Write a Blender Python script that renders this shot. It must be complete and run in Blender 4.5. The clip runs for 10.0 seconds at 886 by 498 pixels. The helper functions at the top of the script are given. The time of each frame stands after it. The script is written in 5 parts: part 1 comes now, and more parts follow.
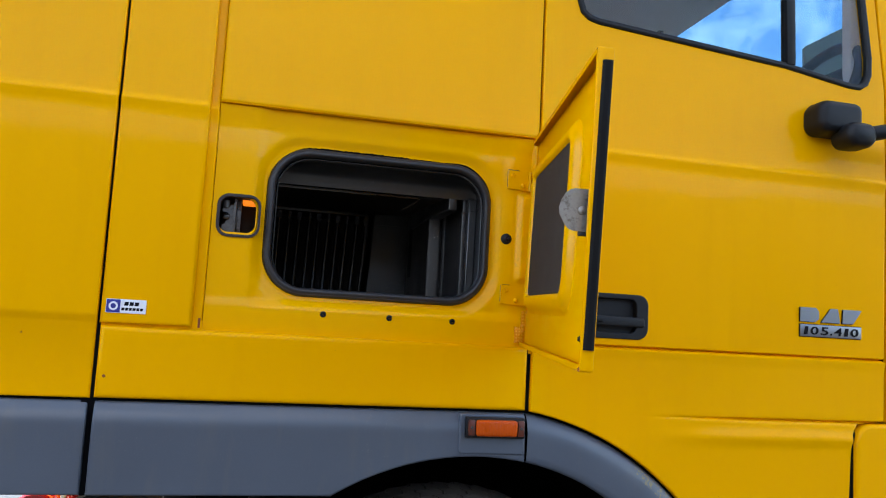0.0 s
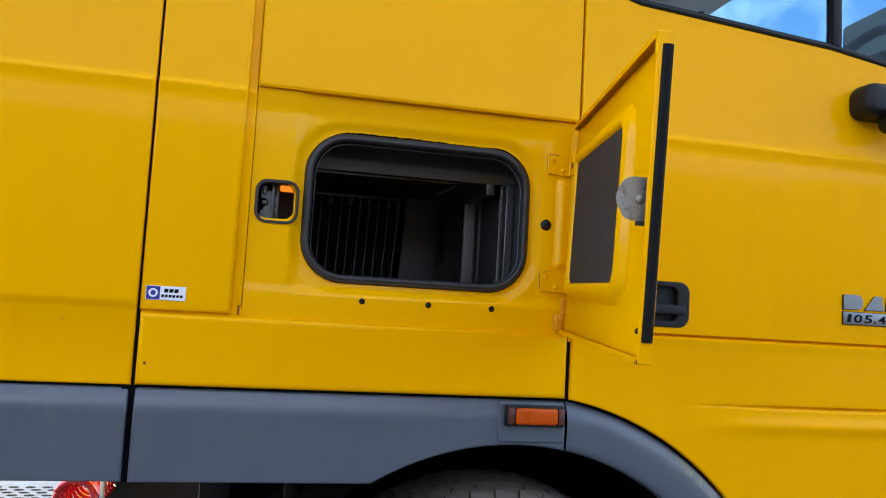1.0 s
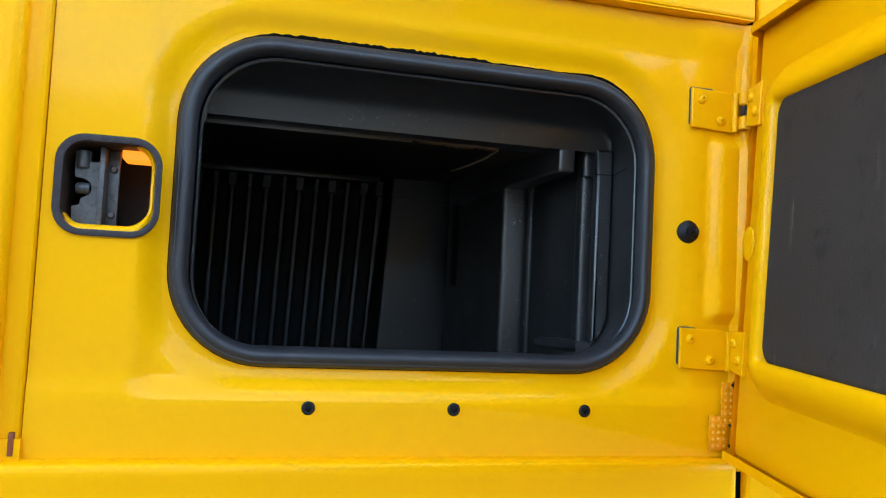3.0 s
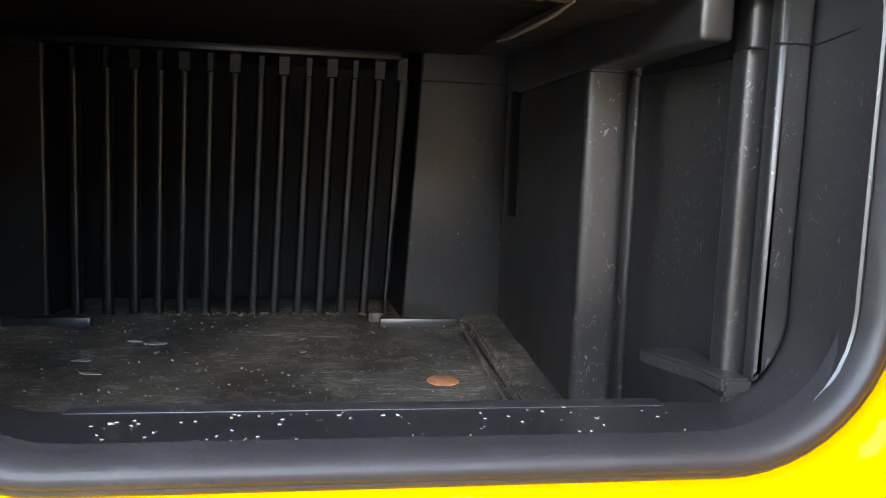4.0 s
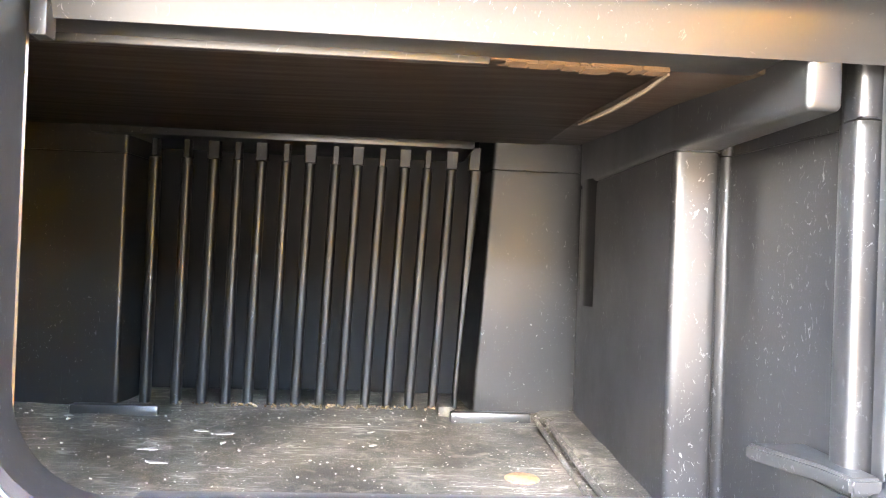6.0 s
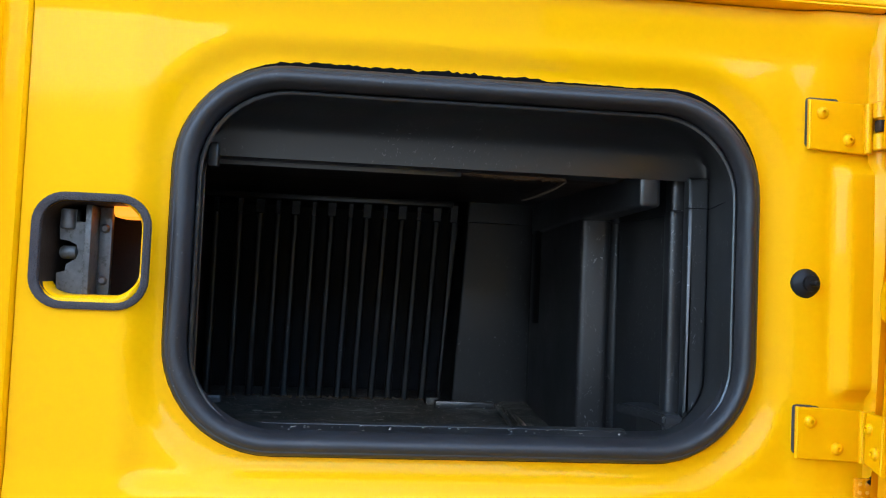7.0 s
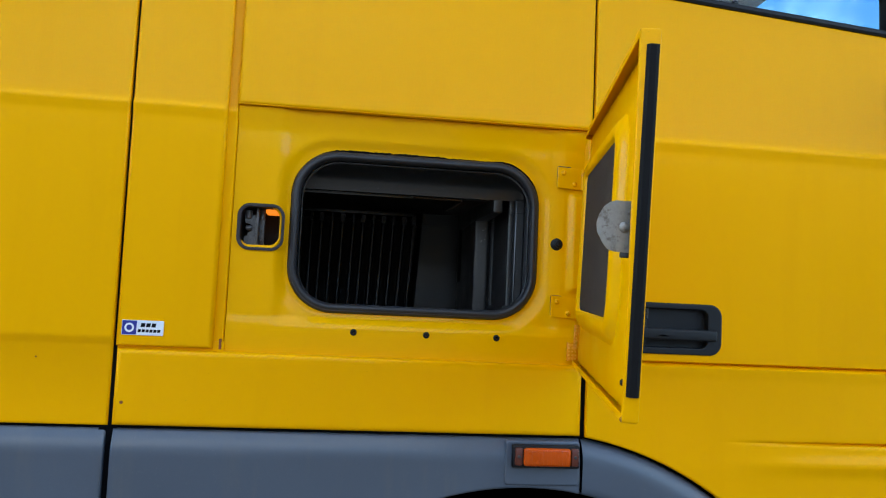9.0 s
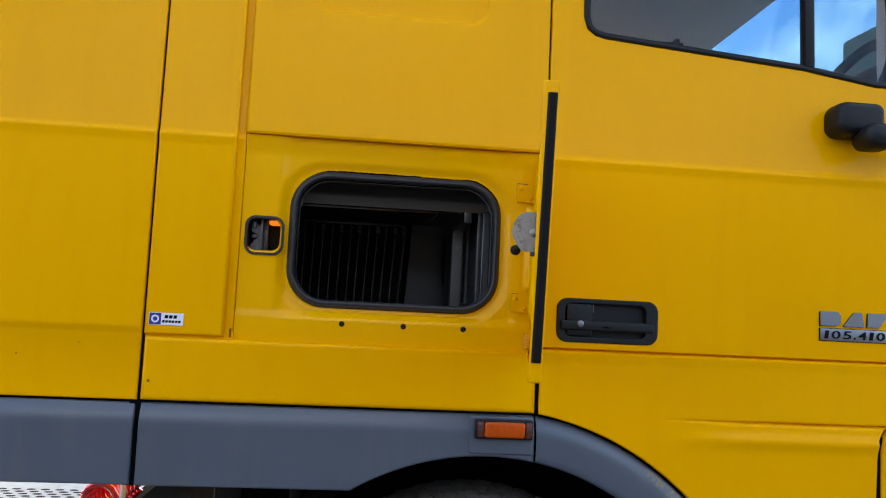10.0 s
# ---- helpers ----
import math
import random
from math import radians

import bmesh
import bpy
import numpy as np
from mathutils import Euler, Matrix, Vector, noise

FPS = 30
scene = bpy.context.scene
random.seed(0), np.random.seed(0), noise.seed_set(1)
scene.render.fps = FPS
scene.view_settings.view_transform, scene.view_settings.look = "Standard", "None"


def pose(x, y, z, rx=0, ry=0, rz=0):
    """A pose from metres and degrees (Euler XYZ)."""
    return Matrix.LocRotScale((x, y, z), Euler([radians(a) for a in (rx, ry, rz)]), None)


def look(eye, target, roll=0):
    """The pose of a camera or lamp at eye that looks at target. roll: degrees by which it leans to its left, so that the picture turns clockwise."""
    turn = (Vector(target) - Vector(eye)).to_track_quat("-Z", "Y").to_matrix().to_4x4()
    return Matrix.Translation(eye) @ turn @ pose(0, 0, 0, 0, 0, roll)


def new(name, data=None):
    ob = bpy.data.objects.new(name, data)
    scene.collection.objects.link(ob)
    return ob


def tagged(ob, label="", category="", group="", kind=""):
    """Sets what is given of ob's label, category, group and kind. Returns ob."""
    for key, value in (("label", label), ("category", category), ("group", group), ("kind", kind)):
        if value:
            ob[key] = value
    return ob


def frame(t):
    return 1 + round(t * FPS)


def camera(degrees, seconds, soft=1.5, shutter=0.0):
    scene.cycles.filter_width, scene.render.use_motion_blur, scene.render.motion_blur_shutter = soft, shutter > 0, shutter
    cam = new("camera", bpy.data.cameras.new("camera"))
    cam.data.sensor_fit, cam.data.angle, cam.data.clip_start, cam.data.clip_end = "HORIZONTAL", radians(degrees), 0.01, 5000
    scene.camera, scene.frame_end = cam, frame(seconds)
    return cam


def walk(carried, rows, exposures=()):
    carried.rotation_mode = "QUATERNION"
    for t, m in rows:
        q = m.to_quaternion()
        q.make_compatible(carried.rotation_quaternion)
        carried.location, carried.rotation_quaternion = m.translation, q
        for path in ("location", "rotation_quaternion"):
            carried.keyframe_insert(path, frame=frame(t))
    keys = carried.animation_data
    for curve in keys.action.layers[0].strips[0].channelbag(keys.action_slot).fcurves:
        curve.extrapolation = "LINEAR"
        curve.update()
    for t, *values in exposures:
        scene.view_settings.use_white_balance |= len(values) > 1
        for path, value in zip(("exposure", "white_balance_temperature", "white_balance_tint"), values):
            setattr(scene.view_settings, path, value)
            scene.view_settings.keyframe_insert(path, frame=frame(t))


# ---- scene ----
cam = camera(59.5, 10.0, 1.1)
PATH = [
    (0, (-0.01, -0.2, 1.554), (0.455, 1.734, 1.767), 3.1),
    (0.5, (-0.052, -0.204, 1.552), (0.399, 1.735, 1.737), 3.2),
    (1, (-0.066, -0.162, 1.567), (0.37, 1.783, 1.728), 3.3),
    (1.5, (-0.093, -0.048, 1.56), (0.328, 1.901, 1.717), 3.1),
    (2, (-0.063, 0.227, 1.6), (0.368, 2.175, 1.749), 3.0),
    (2.2, (-0.043, 0.34, 1.619), (0.392, 2.287, 1.759), 2.9),
    (3.3, (0.121, 0.971, 1.744), (0.657, 2.896, 1.819), 2.6),
    (3.5, (0.154, 1.072, 1.769), (0.701, 2.995, 1.746), 2.7),
    (3.7, (0.187, 1.159, 1.782), (0.681, 3.09, 1.613), 2.6),
    (4, (0.232, 1.257, 1.791), (0.531, 3.22, 1.553), 2.0),
    (4.2, (0.254, 1.297, 1.794), (0.398, 3.283, 1.616), 1.5),
    (4.5, (0.248, 1.318, 1.789), (0.359, 3.315, 1.773), 1.5),
    (4.8, (0.235, 1.316, 1.783), (0.367, 3.311, 1.787), 1.9),
    (5, (0.231, 1.308, 1.78), (0.365, 3.304, 1.797), 1.8),
    (5.2, (0.223, 1.307, 1.782), (0.36, 3.302, 1.787), 1.9),
    (6.3, (0.207, 1.245, 1.772), (0.367, 3.238, 1.808), 2.2),
    (6.5, (0.196, 1.174, 1.783), (0.37, 3.166, 1.846), 2.1),
    (6.7, (0.194, 1.088, 1.785), (0.364, 3.079, 1.863), 2.3),
    (7.0, (0.178, 0.934, 1.779), (0.372, 2.922, 1.8670), 2.4),
    (7.2, (0.182, 0.827, 1.772), (0.394, 2.813, 1.875), 2.3),
    (7.5, (0.164, 0.692, 1.75), (0.45, 2.669, 1.856), 2.9),
    (8, (0.162, 0.452, 1.675), (0.487, 2.42, 1.821), 2.5),
    (8.5, (0.136, 0.2, 1.66), (0.444, 2.17, 1.807), 2.5),
    (9, (0.117, -0.049, 1.639), (0.374, 1.928, 1.792), 2.6),
    (9.5, (0.157, -0.241, 1.627), (0.393, 1.738, 1.794), 2.6),
    (10, (0.201, -0.365, 1.6), (0.398, 1.617, 1.784), 2.7),
]
EXPOSURES = [(0.0, 2.57, 7000, 11), (1.5, 2.69, 7000, 11), (2.2, 2.88, 6850, 8), (3.3, 3.45, 6100, 0), (3.7, 3.88, 6300, 2), (4.0, 5.0, 8000, 10), (4.3, 6.85, 8100, 12), (4.5, 7.55, 8700, 14), (4.8, 8.03, 8700, 14), (6.3, 8.03, 8700, 14), (6.5, 7.3, 8500, 14), (6.8, 4.8, 6900, 4), (7.1, 3.36, 6100, 3), (7.5, 3.25, 6000, 0), (8.5, 2.82, 6200, 0), (10.0, 2.36, 7000, 11)]
walk(cam, [(t, look(eye, target, roll)) for t, eye, target, roll in PATH], EXPOSURES)

# ---- world and sun ----
world = bpy.data.worlds.new("sky")
scene.world = world
world.use_nodes = True
wn, wl = world.node_tree.nodes, world.node_tree.links
wn.clear()
sky = wn.new("ShaderNodeTexSky")
sky.sky_type, sky.sun_disc = "NISHITA", False
sky.sun_elevation, sky.sun_rotation = radians(39), radians(-50)
sky.air_density, sky.dust_density, sky.ozone_density = 1.0, 0.25, 2.5
wco = wn.new("ShaderNodeTexCoord")
wno = wn.new("ShaderNodeTexNoise")
wno.inputs["Scale"].default_value, wno.inputs["Detail"].default_value, wno.inputs["Roughness"].default_value = 3.4, 7.0, 0.6
wra = wn.new("ShaderNodeValToRGB")
wra.color_ramp.elements[0].position, wra.color_ramp.elements[1].position = 0.505, 0.60
wmi = wn.new("ShaderNodeMix")
wmi.data_type = "RGBA"
wmi.inputs["B"].default_value = (5.0, 5.1, 5.4, 1)
wbg = wn.new("ShaderNodeBackground")
wbg.inputs["Strength"].default_value = 0.12
wou = wn.new("ShaderNodeOutputWorld")
wmp = wn.new("ShaderNodeMapping")
wmp.inputs["Location"].default_value = (0.35, 0.2, 0.1)
wl.new(wco.outputs["Generated"], wmp.inputs["Vector"])
wl.new(wmp.outputs["Vector"], wno.inputs["Vector"])
wl.new(wno.outputs["Fac"], wra.inputs["Fac"])
wl.new(wra.outputs["Color"], wmi.inputs["Factor"])
whs = wn.new("ShaderNodeHueSaturation")
whs.inputs["Saturation"].default_value = 1.05
wl.new(sky.outputs["Color"], whs.inputs["Color"])
wl.new(whs.outputs["Color"], wmi.inputs["A"])
wl.new(wmi.outputs["Result"], wbg.inputs["Color"])
wl.new(wbg.outputs["Background"], wou.inputs["Surface"])

sun = new("sun", bpy.data.lights.new("sun", "SUN"))
sun.data.energy, sun.data.angle, sun.data.color = 3.0, radians(0.6), (1.0, 0.95, 0.87)
sun.matrix_world = look((-7.5, 6.2, 8.0), (0, 0, 0))


# ---- materials ----
def material(name, color, rough=0.5, metal=0.0, vary=0.08, scale=6.0, fine=180.0, bump=0.05, coat=0.0, second=None, amount=0.0, spec=0.5, grain=None, polish=0.06):
    """Procedural surface: base colour with slow and fine variation, optional blotches of a second colour, fine relief."""
    m = bpy.data.materials.new(name)
    m.use_nodes = True
    n, l = m.node_tree.nodes, m.node_tree.links
    p = n["Principled BSDF"]
    p.inputs["Metallic"].default_value, p.inputs["Specular IOR Level"].default_value = metal, spec
    p.inputs["Coat Weight"].default_value, p.inputs["Coat Roughness"].default_value = coat, polish
    co = n.new("ShaderNodeTexCoord")
    mp = n.new("ShaderNodeMapping")
    if grain:
        mp.inputs["Scale"].default_value = grain
    l.new(co.outputs["Object"], mp.inputs["Vector"])

    def tex(sc, detail=4.0, rg=0.6):
        t = n.new("ShaderNodeTexNoise")
        t.inputs["Scale"].default_value, t.inputs["Detail"].default_value, t.inputs["Roughness"].default_value = sc, detail, rg
        l.new(mp.outputs["Vector"], t.inputs["Vector"])
        return t
    slow, quick = tex(scale), tex(fine, 3.0)
    mixv = n.new("ShaderNodeMath")
    mixv.operation = "MULTIPLY_ADD"
    mixv.inputs[1].default_value = 0.4
    l.new(quick.outputs["Fac"], mixv.inputs[0])
    half = n.new("ShaderNodeMath")
    half.operation, half.inputs[1].default_value = "MULTIPLY", 0.6
    l.new(slow.outputs["Fac"], half.inputs[0])
    l.new(half.outputs[0], mixv.inputs[2])
    ramp = n.new("ShaderNodeMapRange")
    ramp.inputs["From Min"].default_value, ramp.inputs["From Max"].default_value = 0.3, 0.7
    ramp.inputs["To Min"].default_value, ramp.inputs["To Max"].default_value = 1 - vary, 1 + vary
    l.new(mixv.outputs[0], ramp.inputs["Value"])
    hsv = n.new("ShaderNodeHueSaturation")
    hsv.inputs["Color"].default_value = (*color, 1)
    l.new(ramp.outputs["Result"], hsv.inputs["Value"])
    out = hsv.outputs["Color"]
    if second:
        blot = tex(scale * 2.3, 7.0, 0.7)
        edge = n.new("ShaderNodeMapRange")
        edge.inputs["From Min"].default_value, edge.inputs["From Max"].default_value = 0.64 - 0.3 * amount, 0.74 - 0.3 * amount
        l.new(blot.outputs["Fac"], edge.inputs["Value"])
        mx = n.new("ShaderNodeMix")
        mx.data_type = "RGBA"
        mx.inputs["B"].default_value = (*second, 1)
        l.new(edge.outputs["Result"], mx.inputs["Factor"])
        l.new(out, mx.inputs["A"])
        out = mx.outputs["Result"]
    l.new(out, p.inputs["Base Color"])
    rr = n.new("ShaderNodeMapRange")
    rr.inputs["From Min"].default_value, rr.inputs["From Max"].default_value = 0.3, 0.7
    rr.inputs["To Min"].default_value, rr.inputs["To Max"].default_value = max(0.02, rough - 0.08), min(1.0, rough + 0.08)
    l.new(slow.outputs["Fac"], rr.inputs["Value"])
    l.new(rr.outputs["Result"], p.inputs["Roughness"])
    b = n.new("ShaderNodeBump")
    b.inputs["Strength"].default_value, b.inputs["Distance"].default_value = bump, 0.002
    l.new(quick.outputs["Fac"], b.inputs["Height"])
    l.new(b.outputs["Normal"], p.inputs["Normal"])
    m["principled"] = p.name
    return m


def layer(m, scale, lo, hi, tone, stretch=(1, 1, 1), turn=(0, 0, 0), twist=0.0, detail=3.0, patch=None):
    """Lays a second tone over a surface where a noise passes lo to hi, gathered in patches (scale, lo, hi)."""
    n, l = m.node_tree.nodes, m.node_tree.links
    p = n[m["principled"]]
    co = n.new("ShaderNodeTexCoord")

    def mask(sc, a, b, st, tn, tw, dt):
        mp = n.new("ShaderNodeMapping")
        mp.inputs["Scale"].default_value, mp.inputs["Rotation"].default_value = st, tn
        l.new(co.outputs["Object"], mp.inputs["Vector"])
        t = n.new("ShaderNodeTexNoise")
        t.inputs["Scale"].default_value, t.inputs["Detail"].default_value, t.inputs["Roughness"].default_value, t.inputs["Distortion"].default_value = sc, dt, 0.6, tw
        l.new(mp.outputs["Vector"], t.inputs["Vector"])
        r = n.new("ShaderNodeMapRange")
        r.inputs["From Min"].default_value, r.inputs["From Max"].default_value = a, b
        l.new(t.outputs["Fac"], r.inputs["Value"])
        return r.outputs["Result"]
    fac = mask(scale, lo, hi, stretch, turn, twist, detail)
    if patch:
        mul = n.new("ShaderNodeMath")
        mul.operation = "MULTIPLY"
        l.new(fac, mul.inputs[0])
        l.new(mask(patch[0], patch[1], patch[2], (1, 1, 1), (0, 0, 0), 0.0, 4.0), mul.inputs[1])
        fac = mul.outputs[0]
    old = p.inputs["Base Color"].links[0].from_socket
    mx = n.new("ShaderNodeMix")
    mx.data_type = "RGBA"
    mx.inputs["B"].default_value = (*tone, 1)
    l.new(fac, mx.inputs["Factor"])
    l.new(old, mx.inputs["A"])
    l.new(mx.outputs["Result"], p.inputs["Base Color"])
    return m


def scuffed(m, wear):
    """Pale flecks, short curled scuffs and fine upright scratches; wear from 0 to 1."""
    q = 0.03 * (1 - wear)
    layer(m, 150.0, 0.622 + q, 0.68 + q, (0.17, 0.17, 0.17), (1, 1, 0.55), (0.2, 0.3, 0.4), 2.5, 4.0, (8.0, 0.42 + q, 0.58 + q))
    layer(m, 45.0, 0.65 + q, 0.69 + q, (0.08, 0.08, 0.08), (1, 1, 1.5), (0.6, 0.2, 0.1), 4.0, 6.0, (6.0, 0.46 + q, 0.60 + q))
    layer(m, 300.0, 0.68, 0.75, (0.04, 0.04, 0.04), (1, 1, 0.05), (0.05, 0.08, 0.0), 0.0, 2.0, (14.0, 0.48, 0.62))
    return m


YELLOW = material("yellow_paint", (0.80, 0.360, 0.0), 0.42, vary=0.02, scale=2.5, fine=420, bump=0.003, coat=0.09, spec=0.03, polish=0.06)
layer(YELLOW, 5.0, 0.50, 0.80, (0.775, 0.343, 0.0), (3, 3, 0.35), (0, 0.04, 0), 0.3, 6.0)
layer(YELLOW, 700.0, 0.76, 0.78, (0.3, 0.14, 0.01), detail=1.0, patch=(3.0, 0.52, 0.62))
YELLOW_LID = material("yellow_inner_paint", (0.80, 0.378, 0.0), 0.38, vary=0.025, scale=7, fine=260, bump=0.003, coat=0.22, spec=0.04, polish=0.09)
GREY = material("grey_skirt_paint", (0.058, 0.07, 0.092), 0.42, vary=0.09, scale=5, fine=350, bump=0.05, coat=0.15)
layer(GREY, 9.0, 0.52, 0.78, (0.075, 0.08, 0.09), (2, 2, 0.4), (0, 0.05, 0), 0.4, 7.0)
layer(GREY, 500.0, 0.74, 0.77, (0.2, 0.2, 0.2), detail=1.0, patch=(4.0, 0.5, 0.6))
BLACK = material("black_plastic", (0.006, 0.006, 0.007), 0.5, vary=0.15, scale=9, fine=500, bump=0.12, spec=0.22)
HANDLE = material("dark_grey_plastic", (0.010, 0.0108, 0.0125), 0.5, vary=0.12, scale=9, fine=500, bump=0.1, spec=0.2)
# Near-zero black, stands in for shade in gaps, slots and the wheel housing.
GAP = material("dark_gap", (0.0025, 0.0025, 0.003), 0.9, vary=0.1, spec=0.05)
RUBBER = material("black_rubber", (0.0215, 0.0200, 0.0210), 0.47, vary=0.2, scale=14, fine=300, bump=0.1, second=(0.031, 0.029, 0.030), amount=0.25, spec=0.38)
layer(RUBBER, 60.0, 0.62, 0.70, (0.045, 0.043, 0.044), (1, 1, 1), (0.3, 0.2, 0.1), 3.0, 5.0, (7.0, 0.48, 0.62))
layer(RUBBER, 380.0, 0.72, 0.77, (0.09, 0.09, 0.085), detail=1.0, patch=(9.0, 0.48, 0.6))
LINER = scuffed(material("liner_plastic", (0.0120, 0.0118, 0.0121), 0.35, vary=0.14, scale=7, fine=520, bump=0.03, spec=0.8), 0.6)
# Same liner plastic, coloured darker to stand in for shade at the back.
SHADED = scuffed(material("shaded_liner_plastic", (0.0095, 0.0095, 0.0096), 0.36, vary=0.2, scale=9, fine=520, bump=0.03, spec=0.6), 0.2)
WORN = scuffed(material("worn_liner_plastic", (0.0148, 0.0145, 0.0150), 0.37, vary=0.14, scale=7, fine=520, bump=0.03, spec=0.62), 1.15)
FLOOR = material("dusty_liner_plastic", (0.030, 0.026, 0.021), 0.48, vary=0.35, scale=16, fine=500, bump=0.25)
layer(FLOOR, 9.0, 0.42, 0.70, (0.11, 0.093, 0.072), detail=10.0)
layer(FLOOR, 55.0, 0.50, 0.72, (0.27, 0.235, 0.185), twist=0.6, detail=9.0, patch=(7.0, 0.40, 0.60))
layer(FLOOR, 480.0, 0.53, 0.66, (0.25, 0.215, 0.17), detail=2.0, patch=(11.0, 0.42, 0.64))
for sc, lo, turn, tone in ((90.0, 0.60, 0.5, 0.5), (150.0, 0.61, -0.8, 0.42), (120.0, 0.61, 1.4, 0.36), (210.0, 0.62, 2.3, 0.40)):
    layer(FLOOR, sc, lo, lo + 0.08, (tone, tone * 0.93, tone * 0.83), (0.14, 1, 1), (0, 0, turn), 1.5, 3.0, (9.0, 0.44, 0.6))
layer(FLOOR, 280.0, 0.715, 0.75, (0.75, 0.72, 0.66), detail=1.0)
BOARD = material("brown_board", (0.022, 0.013, 0.008), 0.45, vary=0.2, scale=6, fine=60, bump=0.1, grain=(1, 14, 1), second=(0.036, 0.024, 0.016), amount=0.15)
RAWWOOD = material("raw_wood", (0.085, 0.044, 0.016), 0.75, vary=0.35, scale=10, fine=90, bump=0.6, grain=(2, 16, 16))
FOAM = material("grey_foam_felt", (0.040, 0.032, 0.027), 0.85, vary=0.22, scale=14, fine=700, bump=0.7, second=(0.027, 0.023, 0.021), amount=0.25, spec=0.18)
layer(FOAM, 60.0, 0.60, 0.72, (0.09, 0.08, 0.07), (1, 1, 0.12), (0, 0, 0), 0.0, 3.0, (12.0, 0.5, 0.62))
STEEL = material("worn_zinc_steel", (0.27, 0.24, 0.205), 0.45, metal=0.7, vary=0.2, scale=22, fine=200, bump=0.2, second=(0.15, 0.12, 0.095), amount=0.35)
DARKSTEEL = material("dark_steel", (0.05, 0.05, 0.05), 0.45, metal=0.6, vary=0.3, scale=30, fine=200, bump=0.3)
STRIP = material("matt_black_rubber", (0.0060, 0.0052, 0.0052), 0.6, vary=0.25, scale=30, fine=300, bump=0.15, spec=0.10)
EDGING = material("black_foam_edging", (0.050, 0.042, 0.042), 0.85, vary=0.3, scale=60, fine=600, bump=0.8, spec=0.15)
CATCH = material("grey_worn_steel", (0.085, 0.080, 0.078), 0.42, metal=0.4, vary=0.3, scale=60, fine=300, bump=0.12, second=(0.045, 0.040, 0.036), amount=0.4)
SHELL = material("dark_brown_shell", (0.030, 0.019, 0.013), 0.6, vary=0.3, scale=40, fine=300, bump=0.2, spec=0.2)
CHROME = material("silver_badge", (0.2, 0.205, 0.22), 0.42, metal=0.85, vary=0.05, scale=20, fine=200, bump=0.02)
BADGE = material("dark_badge_ink", (0.004, 0.004, 0.006), 0.7, vary=0.05, spec=0.1)
WHITE = material("white_sticker", (0.72, 0.72, 0.74), 0.35, vary=0.04, scale=30, bump=0.02)
BLUE = material("blue_ink", (0.015, 0.02, 0.2), 0.35, vary=0.05, scale=30, bump=0.02)
TYRE = material("tyre_rubber", (0.10, 0.078, 0.06), 0.85, vary=0.3, scale=16, fine=200, bump=0.6, second=(0.14, 0.11, 0.085), amount=0.4)
ALU = material("aluminium_plate", (0.05, 0.052, 0.055), 0.45, metal=0.7, vary=0.12, scale=20, fine=160, bump=0.2)
REDHOSE = material("red_hose", (0.42, 0.012, 0.014), 0.25, vary=0.1, scale=20, bump=0.03, coat=0.4)
RUST = material("rust", (0.22, 0.05, 0.014), 0.85, vary=0.4, scale=60, fine=400, bump=0.6)
DIRT = material("dirt", (0.16, 0.11, 0.065), 0.9, vary=0.4, scale=80, fine=300, bump=0.4)
COPPER = material("rusty_cap", (0.48, 0.19, 0.09), 0.65, vary=0.3, scale=60, fine=300, bump=0.4, second=(0.25, 0.08, 0.04), amount=0.4)
HEADLINER = material("grey_headliner", (0.75, 0.70, 0.68), 0.8, vary=0.08, scale=7, fine=300, bump=0.1)
TEAL = material("teal_card", (0.16, 0.26, 0.25), 0.7, vary=0.1, scale=8, bump=0.05)
PAPER = material("dusty_paper", (0.42, 0.4, 0.36), 0.8, vary=0.15, scale=40, fine=300, bump=0.1)
ASPHALT = material("asphalt_yard", (0.048, 0.047, 0.046), 0.85, vary=0.2, scale=0.4, fine=30, bump=0.4, second=(0.040, 0.040, 0.039), amount=0.15)
TAPE = material("amber_reflective_tape", (0.72, 0.27, 0.0), 0.25, vary=0.2, scale=120, fine=400, bump=0.6, coat=0.5)
AMBER = material("amber_lens", (0.47, 0.058, 0.0), 0.3, vary=0.06, scale=30, fine=300, bump=0.05, coat=0.1, spec=0.2)
DARKRED = material("dark_red_lens", (0.09, 0.016, 0.006), 0.35, vary=0.1, scale=30)
GLOW = material("lit_amber_lamp", (0.55, 0.14, 0.015), 0.4, vary=0.05)
gp = GLOW.node_tree.nodes[GLOW["principled"]]
gp.inputs["Emission Color"].default_value, gp.inputs["Emission Strength"].default_value = (1.0, 0.24, 0.015, 1), 0.17
WIRE = material("pale_wood_strip", (0.15, 0.11, 0.075), 0.6, vary=0.15, scale=40, bump=0.1)


def glass(name, tint):
    """Thin tinted pane with a faint mirror image on it."""
    m = bpy.data.materials.new(name)
    m.use_nodes = True
    n, l = m.node_tree.nodes, m.node_tree.links
    n.clear()
    clear, gloss, mix, out = (n.new("ShaderNode" + k) for k in ("BsdfTransparent", "BsdfGlossy", "MixShader", "OutputMaterial"))
    clear.inputs["Color"].default_value, gloss.inputs["Roughness"].default_value = (*tint, 1), 0.0
    mix.inputs["Fac"].default_value = 0.022
    l.new(clear.outputs["BSDF"], mix.inputs[1])
    l.new(gloss.outputs["BSDF"], mix.inputs[2])
    l.new(mix.outputs["Shader"], out.inputs["Surface"])
    return m


PANE = glass("side_window_glass", (0.80, 0.80, 0.80))
SCREEN = glass("tinted_windscreen_glass", (0.28, 0.50, 0.65))


